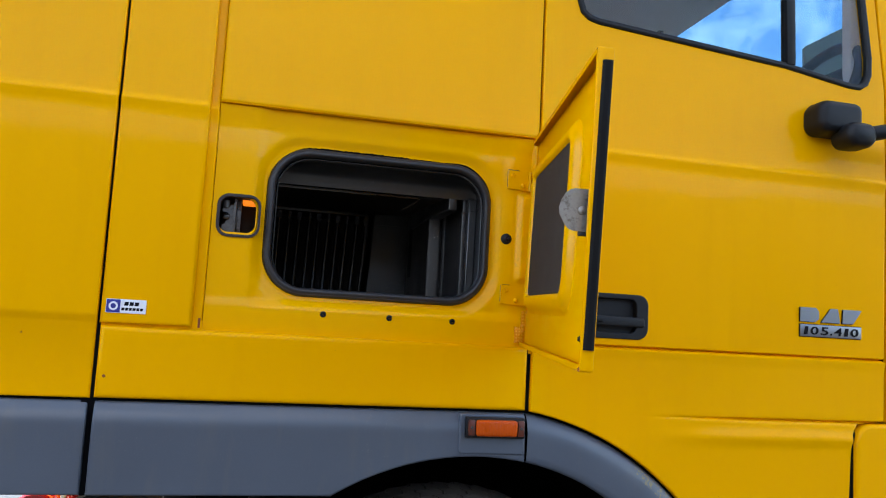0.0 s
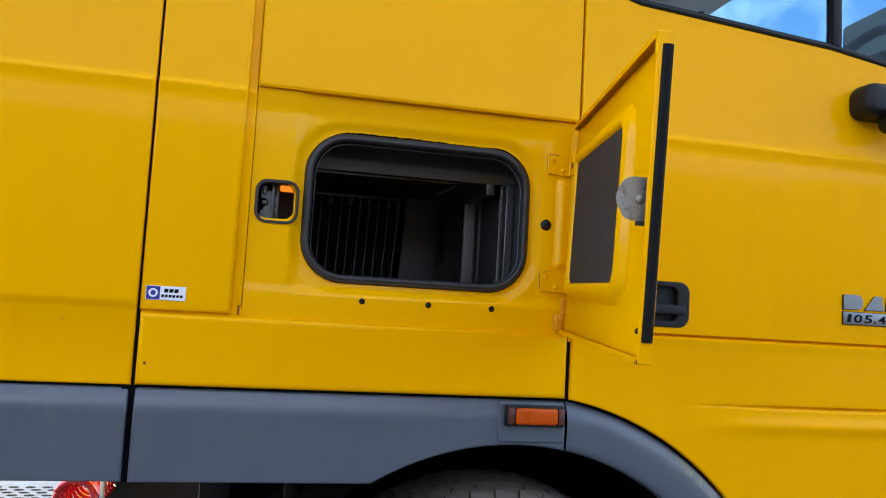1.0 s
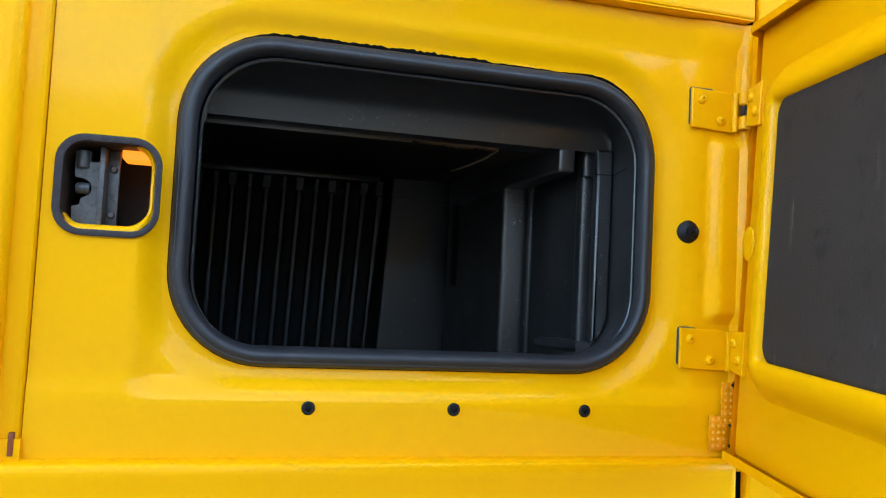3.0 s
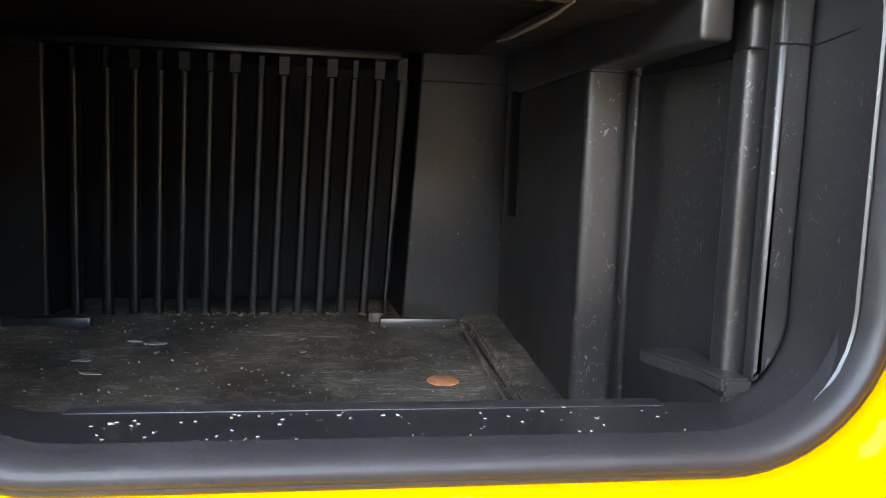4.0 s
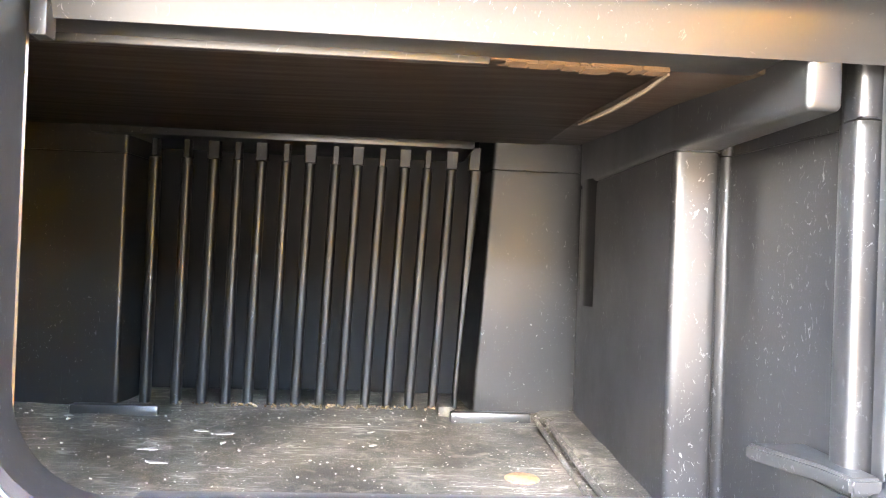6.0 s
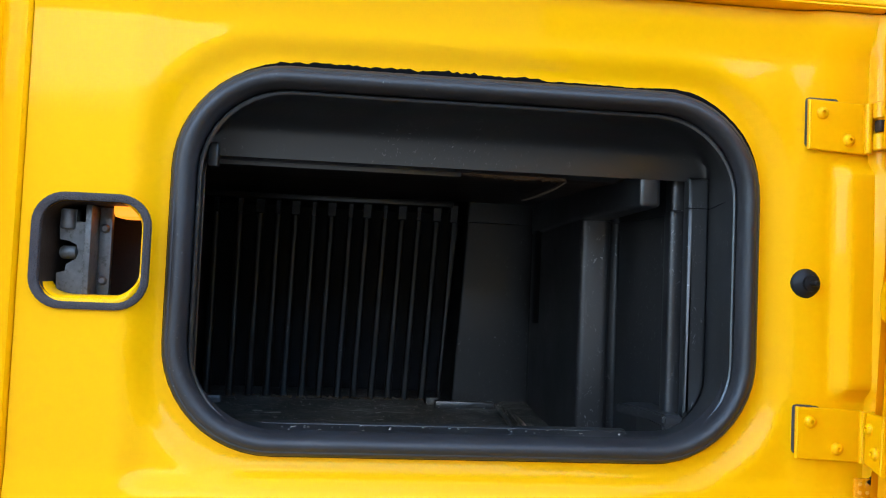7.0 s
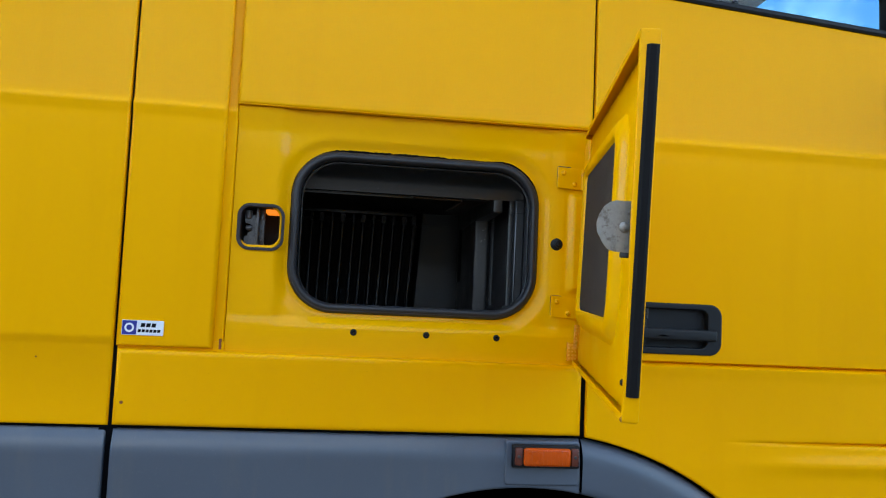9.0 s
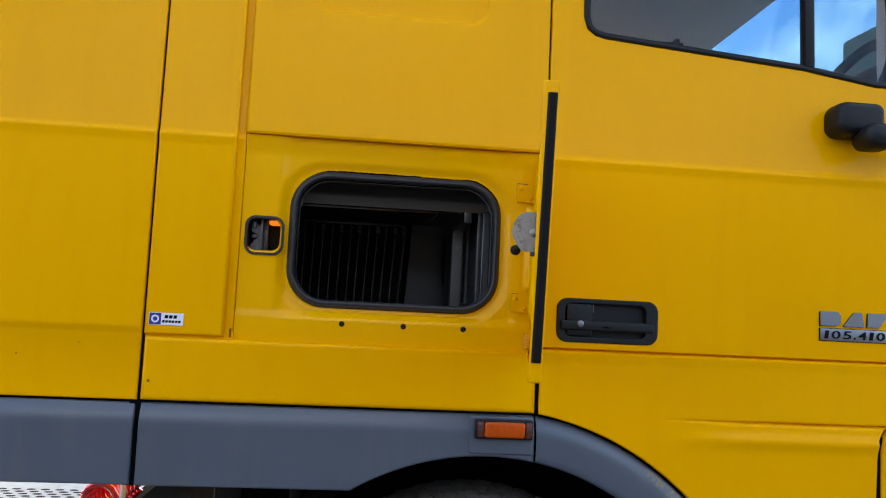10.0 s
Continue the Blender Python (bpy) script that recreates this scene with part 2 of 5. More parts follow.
# ---- mesh helpers ----
def link(name, bm, mat, parent, label="", sharp=38, basis=None):
    me = bpy.data.meshes.new(name)
    bm.normal_update()
    bm.to_mesh(me)
    bm.free()
    for p in me.polygons:
        p.use_smooth = True
    me.set_sharp_from_angle(angle=radians(sharp))
    for m in (mat if isinstance(mat, (list, tuple)) else [mat]):
        me.materials.append(m)
    return place(name, me, parent, label, basis)


def place(name, me, parent, label="", basis=None):
    ob = new(name, me)
    if parent is not None:
        ob.parent = parent
        if parent.type == "EMPTY":
            ob.matrix_parent_inverse = Matrix.Translation(parent.location).inverted()
    if basis is not None:
        ob.matrix_basis = basis
    if label:
        ob["label"] = label
    return ob


part = link


def empty(name, loc):
    ob = new(name)
    ob.location = loc
    ob.empty_display_size = 0.2
    return ob


def inset(loop, d):
    """The loop moved inwards by d (loops run anticlockwise in x, z)."""
    n, out = len(loop), []
    for i in range(n):
        ax, az = loop[i - 1]
        bx, bz = loop[i]
        cx, cz = loop[(i + 1) % n]
        u = Vector((bx - ax, bz - az)).normalized()
        v = Vector((cx - bx, cz - bz)).normalized()
        nu, nv = Vector((-u.y, u.x)), Vector((-v.y, v.x))
        m = nu + nv
        k = d / max(0.25, 1 + nu.dot(nv))
        out.append((bx + m.x * k, bz + m.y * k))
    return out


def ccw(loop):
    a = sum(loop[i - 1][0] * loop[i][1] - loop[i][0] * loop[i - 1][1] for i in range(len(loop)))
    return list(loop) if a > 0 else list(loop)[::-1]


def rrect(x0, z0, x1, z1, r, n=8):
    """Rounded rectangle, anticlockwise; r: one radius or (bottom left, bottom right, top right, top left)."""
    rs = r if isinstance(r, (tuple, list)) else (r,) * 4
    out = []
    for (cx, cz, sx, sz, a0), q in zip(((x0, z0, 1, 1, 180), (x1, z0, -1, 1, 270), (x1, z1, -1, -1, 0), (x0, z1, 1, -1, 90)), rs):
        for i in range(n + 1):
            a = radians(a0 + 90 * i / n)
            out.append((cx + sx * q + q * math.cos(a), cz + sz * q + q * math.sin(a)))
    return out


def rings(bm, loops):
    """Loops of 3D points, joined one to the next. Returns the lists of vertices."""
    vs = [[bm.verts.new(p) for p in lp] for lp in loops]
    for a, b in zip(vs, vs[1:]):
        for i in range(len(a)):
            j = (i + 1) % len(a)
            bm.faces.new((a[i], a[j], b[j], b[i]))
    return vs


def fill(bm, loops):
    es = []
    for lp in loops:
        for i in range(len(lp)):
            a, b = lp[i - 1], lp[i]
            es.append(bm.edges.get((a, b)) or bm.edges.new((a, b)))
    bmesh.ops.triangle_fill(bm, use_beauty=True, use_dissolve=False, edges=es)


EDGE = ((0.0, 0.016), (0.0, 0.005), (0.0006, 0.0025), (0.0022, 0.0008), (0.0045, 0.0), (0.007, 0.0))
SOFT = ((0.0, 0.03), (0.0, 0.012), (0.0015, 0.006), (0.005, 0.002), (0.011, 0.0), (0.014, 0.0))
HOLE = ((0.0, 0.03), (0.0, 0.006), (-0.001, 0.003), (-0.003, 0.0008), (-0.006, 0.0), (-0.009, 0.0))


def sheet(outer, y, holes=(), edge=EDGE, hole=HOLE, cuts=(), xcuts=(), bend=None):
    """A panel that faces -y: outline in (x, z), rounded over its edges and round its holes; bent by bend(x, z)."""
    bm = bmesh.new()
    last = []
    for lp, prof in [(ccw(outer), edge)] + [(ccw(h), hole) for h in holes]:
        last.append(rings(bm, [[(x, y + dy, z) for x, z in inset(lp, d)] for d, dy in prof])[-1])
    fill(bm, last)
    for c in cuts:
        bmesh.ops.bisect_plane(bm, geom=bm.verts[:] + bm.edges[:] + bm.faces[:], plane_co=(0, 0, c), plane_no=(0, 0, 1))
    for c in xcuts:
        bmesh.ops.bisect_plane(bm, geom=bm.verts[:] + bm.edges[:] + bm.faces[:], plane_co=(c, 0, 0), plane_no=(1, 0, 0))
    if bend:
        for v in bm.verts:
            v.co.y += bend(v.co.x, v.co.z)
    bmesh.ops.recalc_face_normals(bm, faces=bm.faces)
    return bm


def box(x0, y0, z0, x1, y1, z1, r=0.003, seg=2, bm=None):
    bm = bm or bmesh.new()
    made = bmesh.ops.create_cube(bm, size=1, matrix=Matrix.LocRotScale(((x0 + x1) / 2, (y0 + y1) / 2, (z0 + z1) / 2), None, (x1 - x0, y1 - y0, z1 - z0)))
    if r > 0:
        es = list({e for v in made["verts"] for e in v.link_edges})
        bmesh.ops.bevel(bm, geom=es, offset=r, segments=seg, profile=0.5, affect="EDGES", clamp_overlap=True)
    return bm


def lathe(axis_point, direction, prof, n=24, bm=None):
    """Turned shape: prof is a list of (radius, distance along the axis)."""
    bm = bm or bmesh.new()
    q = Vector(direction).normalized().to_track_quat("Z", "Y").to_matrix()
    o = Vector(axis_point)
    vs = rings(bm, [[o + q @ Vector((max(r, 1e-5) * math.cos(2 * math.pi * i / n), max(r, 1e-5) * math.sin(2 * math.pi * i / n), d)) for i in range(n)] for r, d in prof])
    bm.faces.new(vs[0][::-1])
    bm.faces.new(vs[-1])
    return bm


def tube(points, r, n=10, closed=False, bm=None):
    """A round bar along points; r: one radius or one a point."""
    bm = bm or bmesh.new()
    pts = [Vector(p) for p in points]
    up = Vector((0.13, 0.21, 0.97)).normalized()
    loops = []
    for i, p in enumerate(pts):
        a = pts[i - 1] if i or closed else pts[0]
        b = pts[(i + 1) % len(pts)] if i + 1 < len(pts) or closed else pts[-1]
        t = (b - a).normalized()
        u = (up - t * up.dot(t))
        u = u.normalized() if u.length > 1e-3 else t.orthogonal().normalized()
        w = t.cross(u)
        q = r[i] if isinstance(r, (list, tuple)) else r
        loops.append([p + (u * math.cos(2 * math.pi * k / n) + w * math.sin(2 * math.pi * k / n)) * q for k in range(n)])
    if closed:
        loops.append(loops[0])
    vs = rings(bm, loops)
    if closed:
        bmesh.ops.remove_doubles(bm, verts=vs[0] + vs[-1], dist=1e-6)
    else:
        bm.faces.new(vs[0][::-1])
        bm.faces.new(vs[-1])
    bmesh.ops.recalc_face_normals(bm, faces=bm.faces)
    return bm


def wall_along(path, z0, z1, thick=0.004, top=None):
    """A thin upright wall along a path of (x, y); top(i) may change its upper height."""
    bm = bmesh.new()
    pts = [Vector(p) for p in path]
    left = []
    for i, p in enumerate(pts):
        t = (pts[min(i + 1, len(pts) - 1)] - pts[max(i - 1, 0)]).normalized()
        left.append(p + Vector((t.y, -t.x)) * thick)
    loops = []
    for a, b in zip(pts, left):
        loops.append([(a.x, a.y, z0), (a.x, a.y, z1), (b.x, b.y, z1), (b.x, b.y, z0)])
    vs = rings(bm, loops)
    bm.faces.new(vs[0])
    bm.faces.new(vs[-1])
    bmesh.ops.recalc_face_normals(bm, faces=bm.faces)
    return bm


def arc(cx, cz, r, a0, a1, n):
    return [(cx + r * math.cos(radians(a0 + (a1 - a0) * i / n)), cz + r * math.sin(radians(a0 + (a1 - a0) * i / n))) for i in range(n + 1)]


def smooth_path(pts, r, n=5):
    """Rounds the corners of an open path of (x, y)."""
    out = [Vector(pts[0])]
    for i in range(1, len(pts) - 1):
        a, b, c = Vector(pts[i - 1]), Vector(pts[i]), Vector(pts[i + 1])
        q = min(r, (a - b).length * 0.45, (c - b).length * 0.45)
        p0, p1 = b + (a - b).normalized() * q, b + (c - b).normalized() * q
        for k in range(n + 1):
            t = k / n
            out.append(p0 * (1 - t) ** 2 + b * 2 * t * (1 - t) + p1 * t ** 2)
    out.append(Vector(pts[-1]))
    return out


# ---- ground ----
bm = bmesh.new()
bmesh.ops.create_grid(bm, x_segments=1, y_segments=1, size=900)
for v in bm.verts:
    v.co.z = 0.08
ground = link("ground", bm, ASPHALT, None)
tagged(ground, "worn grey asphalt yard under the truck", "ground", kind="structure")

# Unseen walls, added to block low sky light and darken reflections.
SKY_BLOCK = material("dark_sky_block", (0.035, 0.036, 0.038), 0.8, vary=0.15, scale=0.8, fine=20, bump=0.3, spec=0.2)
for nm, (x0, y0, x1, y1), top in (("wall_unseen_south", (-28.0, -28.4, 40.0, -28.0), 8.5), ("wall_unseen_west", (-28.4, -28.4, -28.0, 30.0), 4.0)):
    tagged(link(nm, box(x0, y0, 0.1, x1, y1, top, 0), SKY_BLOCK, None), "unseen dark wall added to block low sky light", "wall", kind="structure")

# ---- the truck: body side ----
FACE, RECESS = 1.60, 1.636
truck = empty("truck", (0.53, 1.6, 0.08))
tagged(truck, "yellow truck tractor with grey skirts and an open side locker", "truck")


def lean(x, z):
    """The cab's side falls in above the crease at 2.04 m, with a soft raised line along it."""
    d = 0.0
    if z > 2.036:
        d += (z - 2.036) * 0.018
    w = 0.010 if z > 2.036 else 0.026
    if abs(z - 2.036) < w:
        d -= 0.0045 * (0.5 + 0.5 * math.cos((z - 2.036) / w * math.pi))
    return d


CREASE = (2.000, 2.010, 2.017, 2.023, 2.028, 2.032, 2.036, 2.039, 2.042, 2.046, 2.052, 2.064)
WHEEL = (0.53, 0.61)


def deflector_bend(x, z):
    d = lean(x, z)
    if z < 1.552:
        d += min(0.009, (1.552 - z) * 0.45)
    return d


deflector = part("side_deflector", sheet([(-0.3325, 1.374), (-0.3365, 3.4), (-0.76, 3.4), (-0.775, 2.3), (-0.80, 1.374)], FACE, cuts=CREASE + (1.532, 1.54, 1.546, 1.552, 1.558), bend=deflector_bend), YELLOW, truck, "yellow side wind deflector behind the cab")
part("seam_strip", sheet([(-0.35, 1.17), (-0.315, 1.17), (-0.315, 3.4), (-0.35, 3.4)], 1.613, edge=((0, 0.01), (0, 0), (0.001, 0)), cuts=CREASE, bend=lean), GAP, truck, "dark gap between deflector and cab")
part("rear_pillar", sheet([(-0.3275, 1.535), (-0.137, 1.535), (-0.137, 3.4), (-0.3325, 3.4)], FACE, edge=((0.0, 0.03), (0.0, 0.010), (0.001, 0.0045), (0.003, 0.0016), (0.007, 0.0), (0.010, 0.0)), cuts=CREASE, bend=lean), YELLOW, truck)
pg = sheet([(-0.16, 1.532), (-0.1170, 1.532), (-0.1170, 3.4), (-0.16, 3.4)], 1.616, edge=((0, 0.02), (0, 0.004), (0.0015, 0.001), (0.004, 0), (0.006, 0)), cuts=CREASE, bend=lean)
part("gutter", pg, YELLOW, truck)
part("seam_backing", box(-0.80, 1.618, 1.355, 0.66, 1.67, 1.388, 0), GAP, truck, "dark gap above the skirts")
part("rust_run", box(-0.1255, 1.6105, 1.534, -0.1205, 1.6165, 1.556, 0.001), RUST, truck, "rust at the foot of the gutter")

part("lower_panel", sheet([(-0.325, 1.375), (0.651, 1.375), (0.651, 1.527), (-0.325, 1.531)], FACE, edge=SOFT), YELLOW, truck)
part("panel_ledge", box(-0.325, 1.612, 1.50, -0.115, 1.64, 1.55, 0), YELLOW, truck)
part("upper_panel", sheet([(-0.1165, 2.053), (0.657, 2.053), (0.660, 3.4), (-0.1165, 3.4)], FACE, holes=[rrect(0.04, 2.385, 0.49, 2.95, 0.05)], edge=EDGE,
     hole=((0.008, 0.012), (0.006, 0.0118), (0.003, 0.0105), (0.0, 0.006), (-0.003, 0.0015), (-0.006, 0.0002), (-0.009, 0)), bend=lean), YELLOW, truck)
emboss = sheet(rrect(0.044, 2.389, 0.486, 2.946, 0.047), FACE + 0.0115, edge=((0, 0.002), (0, 0), (0.01, 0)), bend=lean)
part("embossed_field", emboss, YELLOW, truck)

OPEN = rrect(0.014, 1.632, 0.537, 1.958, 0.088, 10)
BOXHOLE = rrect(-0.101, 1.756, -0.0195, 1.837, 0.021)


def step(v, lo, hi):
    t = min(1.0, max(0.0, (v - lo) / (hi - lo)))
    return t * t * (3 - 2 * t)


def recess_bend(x, z):
    """The pressed sheet: deepest round the opening, drawn forward at the foot, the latch pocket and the hinges."""
    dx = max(0.09 - x, 0, x - 0.462)
    dz = max(1.708 - z, 0, z - 1.882)
    q = math.hypot(dx, dz) - 0.088
    d = -0.005 + 0.0115 * (1 - step(q, 0.004, 0.03))
    d -= 0.011 * (1 - step(z, 1.585, 1.612)) + 0.008 * (1 - step(x, -0.03, 0.0)) * step(z, 1.585, 1.612) + 0.006 * step(x, 0.57, 0.605) * step(z, 1.585, 1.612)
    d -= 0.010 * step(z, 2.0, 2.05)
    d = min(d, -0.024 * step(x, 0.640, 0.656)) if x > 0.64 else d
    d -= 0.0115 * step(x, 0.61, 0.628) * (1 - step(x, 0.645, 0.668)) * step(z, 1.683, 1.70) * (1 - step(z, 1.895, 1.912))
    return d


rp = sheet([(-0.1158, 1.512), (0.670, 1.512), (0.670, 2.05), (-0.1158, 2.05)], RECESS, holes=[OPEN, BOXHOLE], edge=((0, 0.02), (0, 0.0), (0.001, 0.0)), hole=((0.0, 0.03), (0.0, 0.008), (-0.001, 0.004), (-0.003, 0.001), (-0.005, 0.0), (-0.0065, 0.0)))
for c in [i * 0.0065 - 0.105 for i in range(108)] + [0.6015 + i * 0.0029 for i in range(23)]:
    bmesh.ops.bisect_plane(rp, geom=rp.verts[:] + rp.edges[:] + rp.faces[:], plane_co=(c, 0, 0), plane_no=(1, 0, 0))
for c in [1.54 + i * 0.0065 for i in range(78)] + [1.683, 1.686, 1.693, 1.697, 1.897, 1.903, 1.907, 1.5875, 1.594, 1.597, 1.604, 1.607]:
    bmesh.ops.bisect_plane(rp, geom=rp.verts[:] + rp.edges[:] + rp.faces[:], plane_co=(0, 0, c), plane_no=(0, 0, 1))
for v in rp.verts:
    if v.co.y < RECESS + 0.04:
        v.co.y += recess_bend(v.co.x, v.co.z)
locker_surround = part("locker_surround", rp, YELLOW_LID, truck, "yellow pressed sheet round the locker opening")
part("soffit", box(-0.1160, 1.603, 2.0515, 0.655, 1.64, 2.0535, 0.0005), YELLOW, truck)
for bx in (0.15, 0.306, 0.46):
    part("bolt", lathe((bx, 1.6215, 1.58), (0, -1, 0), ((0.0072, 0), (0.0072, 0.002), (0.0056, 0.004), (0.0032, 0.004), (0.0026, 0.0015)), 16), BLACK, locker_surround, "black hex bolt")
part("rubber_buffer", lathe((0.593, RECESS - 0.003, 1.793), (0, -1, 0), ((0.0165, 0), (0.0165, 0.002), (0.014, 0.006), (0.008, 0.009), (0.0075, 0.012), (0.003, 0.013), (0.0028, 0.020), (0.002, 0.021)), 24), BLACK, locker_surround, "black rubber door buffer")
DOT = material("pale_reflective_dot", (0.80, 0.38, 0.03), 0.3, vary=0.1, coat=0.4)
for tx0, tz0, tx1, tz1, ty in ((0.632, 1.567, 0.655, 1.616, 1.6115), (0.617, 1.537, 0.642, 1.577, 1.6125)):
    tape = part("reflective_tape", box(tx0, ty, tz0, tx1, ty + 0.003, tz1, 0.0005), TAPE, locker_surround, "torn amber reflective tape")
    for i in range(3):
        for j in range(int((tz1 - tz0) / 0.0078)):
            part("dot", lathe((tx0 + 0.005 + i * 0.0072, ty, tz0 + 0.005 + j * 0.0078), (0, -1, 0), ((0.0021, 0), (0.0019, 0.0003)), 6), DOT, locker_surround)
for gz in (1.613, 1.566, 1.541):
    bm = bmesh.new()
    vs = rings(bm, [[(x, y, z) for x, z in ((0.643, gz), (0.655, gz - 0.009), (0.656, gz + 0.009))] for y in (1.6105, 1.6145)])
    bm.faces.new(vs[0])
    part("torn_gap", bm, BLACK, locker_surround)

# sealing round the opening
bm = bmesh.new()
prof = [(0.002, 0.008), (0.0, 0.0), (-0.001, -0.005), (0.0002, -0.0088), (0.0020, -0.0112), (0.0036, -0.0124), (0.0048, -0.0123), (0.0056, -0.0129), (0.0074, -0.0146), (0.0094, -0.0154), (0.0112, -0.0155), (0.0132, -0.0148), (0.0152, -0.0126), (0.0170, -0.0086), (0.0182, -0.003), (0.0188, 0.002), (0.0189, 0.014)]
out = rrect(0.003, 1.6205, 0.548, 1.969, 0.098, 12)
rings(bm, [[(x, 1.645 + dy, z) for x, z in inset(out, d)] for d, dy in prof])
bmesh.ops.recalc_face_normals(bm, faces=bm.faces)
part("door_seal", bm, RUBBER, truck, "black rubber seal round the locker opening")

# perished sealant along the top, plus a dark rim painted for shade beside the seal
loop = [Vector(p) for p in rrect(0.003, 1.6205, 0.548, 1.969, 0.098, 12)]
dense = []
for a, b in zip(loop, loop[1:] + loop[:1]):
    n = max(1, int((b - a).length / 0.004))
    dense += [tuple(a.lerp(b, i / n)) for i in range(n)]
grow = []
for x, z in dense:
    ragged = 0.6 + 0.7 * noise.noise((x * 30, z * 30, 1)) + 0.5 * noise.noise((x * 190, z * 300, 2)) + 0.3 * noise.noise((x * 700, z * 700, 5))
    along_top = step(z, 1.945, 1.967) * step(x, 0.04, 0.13) * (1 - 0.75 * step(x, 0.22, 0.40))
    corner = step(x, 0.42, 0.49) * step(z, 1.87, 1.935)
    grow.append(0.0019 + 0.0062 * along_top * ragged + 0.0030 * corner)
near, far_ = inset(dense, 0.006), []
for (x, z), (ix, iz), q in zip(dense, near, grow):
    w = Vector((x - ix, z - iz)).normalized()
    far_.append((x + w.x * max(0.0004, q), z + w.y * max(0.0004, q)))
bm = bmesh.new()
rings(bm, [[(x, RECESS + recess_bend(x, z) + 0.004, z) for x, z in far_], [(x, RECESS + recess_bend(x, z) - 0.0012, z) for x, z in far_], [(x, 1.6365, z) for x, z in near]])
bmesh.ops.recalc_face_normals(bm, faces=bm.faces)
part("perished_sealant_shade", bm, GAP, locker_surround, "crumbling black sealant and painted shade round the seal")

# latch pocket
pocket = part("latch_pocket", sheet(rrect(-0.1115, 1.7485, -0.0135, 1.848, 0.027), 1.6185, holes=[rrect(-0.1045, 1.7548, -0.0192, 1.8412, 0.021)], edge=((0, 0.006), (0, 0.001), (0.0012, 0.0002), (0.0025, 0), (0.003, 0)), hole=((0, 0.006), (0, 0.001), (-0.0012, 0.0002), (-0.0025, 0), (-0.003, 0))), EDGING, truck, "black foam edging round the latch pocket")
bm = bmesh.new()
vs = rings(bm, [[(x, y, z) for x, z in rrect(-0.1048, 1.757, -0.018, 1.8405, 0.021)] for y in (1.624, 1.72)])
bm.faces.new(vs[-1])
part("pocket_shell", bm, SHELL, pocket, "dark brown shell inside the latch pocket")
pocket.location = (0.0055, 0.0, -0.0045)
hook = [(-0.0985, 1.8355), (-0.0845, 1.8355), (-0.0845, 1.8245), (-0.0745, 1.8245), (-0.0745, 1.7585), (-0.0985, 1.7635), (-0.0995, 1.7785), (-0.0925, 1.7805), (-0.0915, 1.7865), (-0.0835, 1.7915), (-0.0815, 1.7965), (-0.0835, 1.8040), (-0.0895, 1.8070), (-0.0980, 1.8085), (-0.0985, 1.8175)]
catch = bmesh.new()
vs = rings(catch, [[(x, y, z) for x, z in ccw(hook)] for y in (1.648, 1.660)])
catch.faces.new(vs[0])
catch.faces.new(vs[1])
bmesh.ops.recalc_face_normals(catch, faces=catch.faces)
part("latch_catch", catch, CATCH, pocket, "dark worn steel latch catch")
part("barrel", lathe((-0.0915, 1.648, 1.8175), (0, 0, 1), ((0.005, 0), (0.0062, 0.001), (0.0062, 0.017), (0.005, 0.018)), 16), CATCH, pocket)
part("roller", lathe((-0.0915, 1.649, 1.797), (1, 0, 0), ((0.0045, -0.005), (0.006, -0.003), (0.006, 0.006), (0.0045, 0.008)), 14), CATCH, pocket)
part("catch_flange", box(-0.0750, 1.641, 1.754, -0.0695, 1.70, 1.8395, 0.0012), CATCH, pocket)
part("catch_plate", box(-0.0695, 1.662, 1.754, -0.0585, 1.668, 1.8395, 0.001), CATCH, pocket)
for sz in (1.773, 1.820):
    part("screw", lathe((-0.064, 1.662, sz), (0, -1, 0), ((0.0042, 0), (0.004, 0.002), (0.0025, 0.0036)), 12), CATCH, pocket)
part("marker_lamp_back", box(-0.057, 1.656, 1.8305, -0.022, 1.69, 1.846, 0.004), GLOW, pocket, "lit amber lamp inside the pocket")

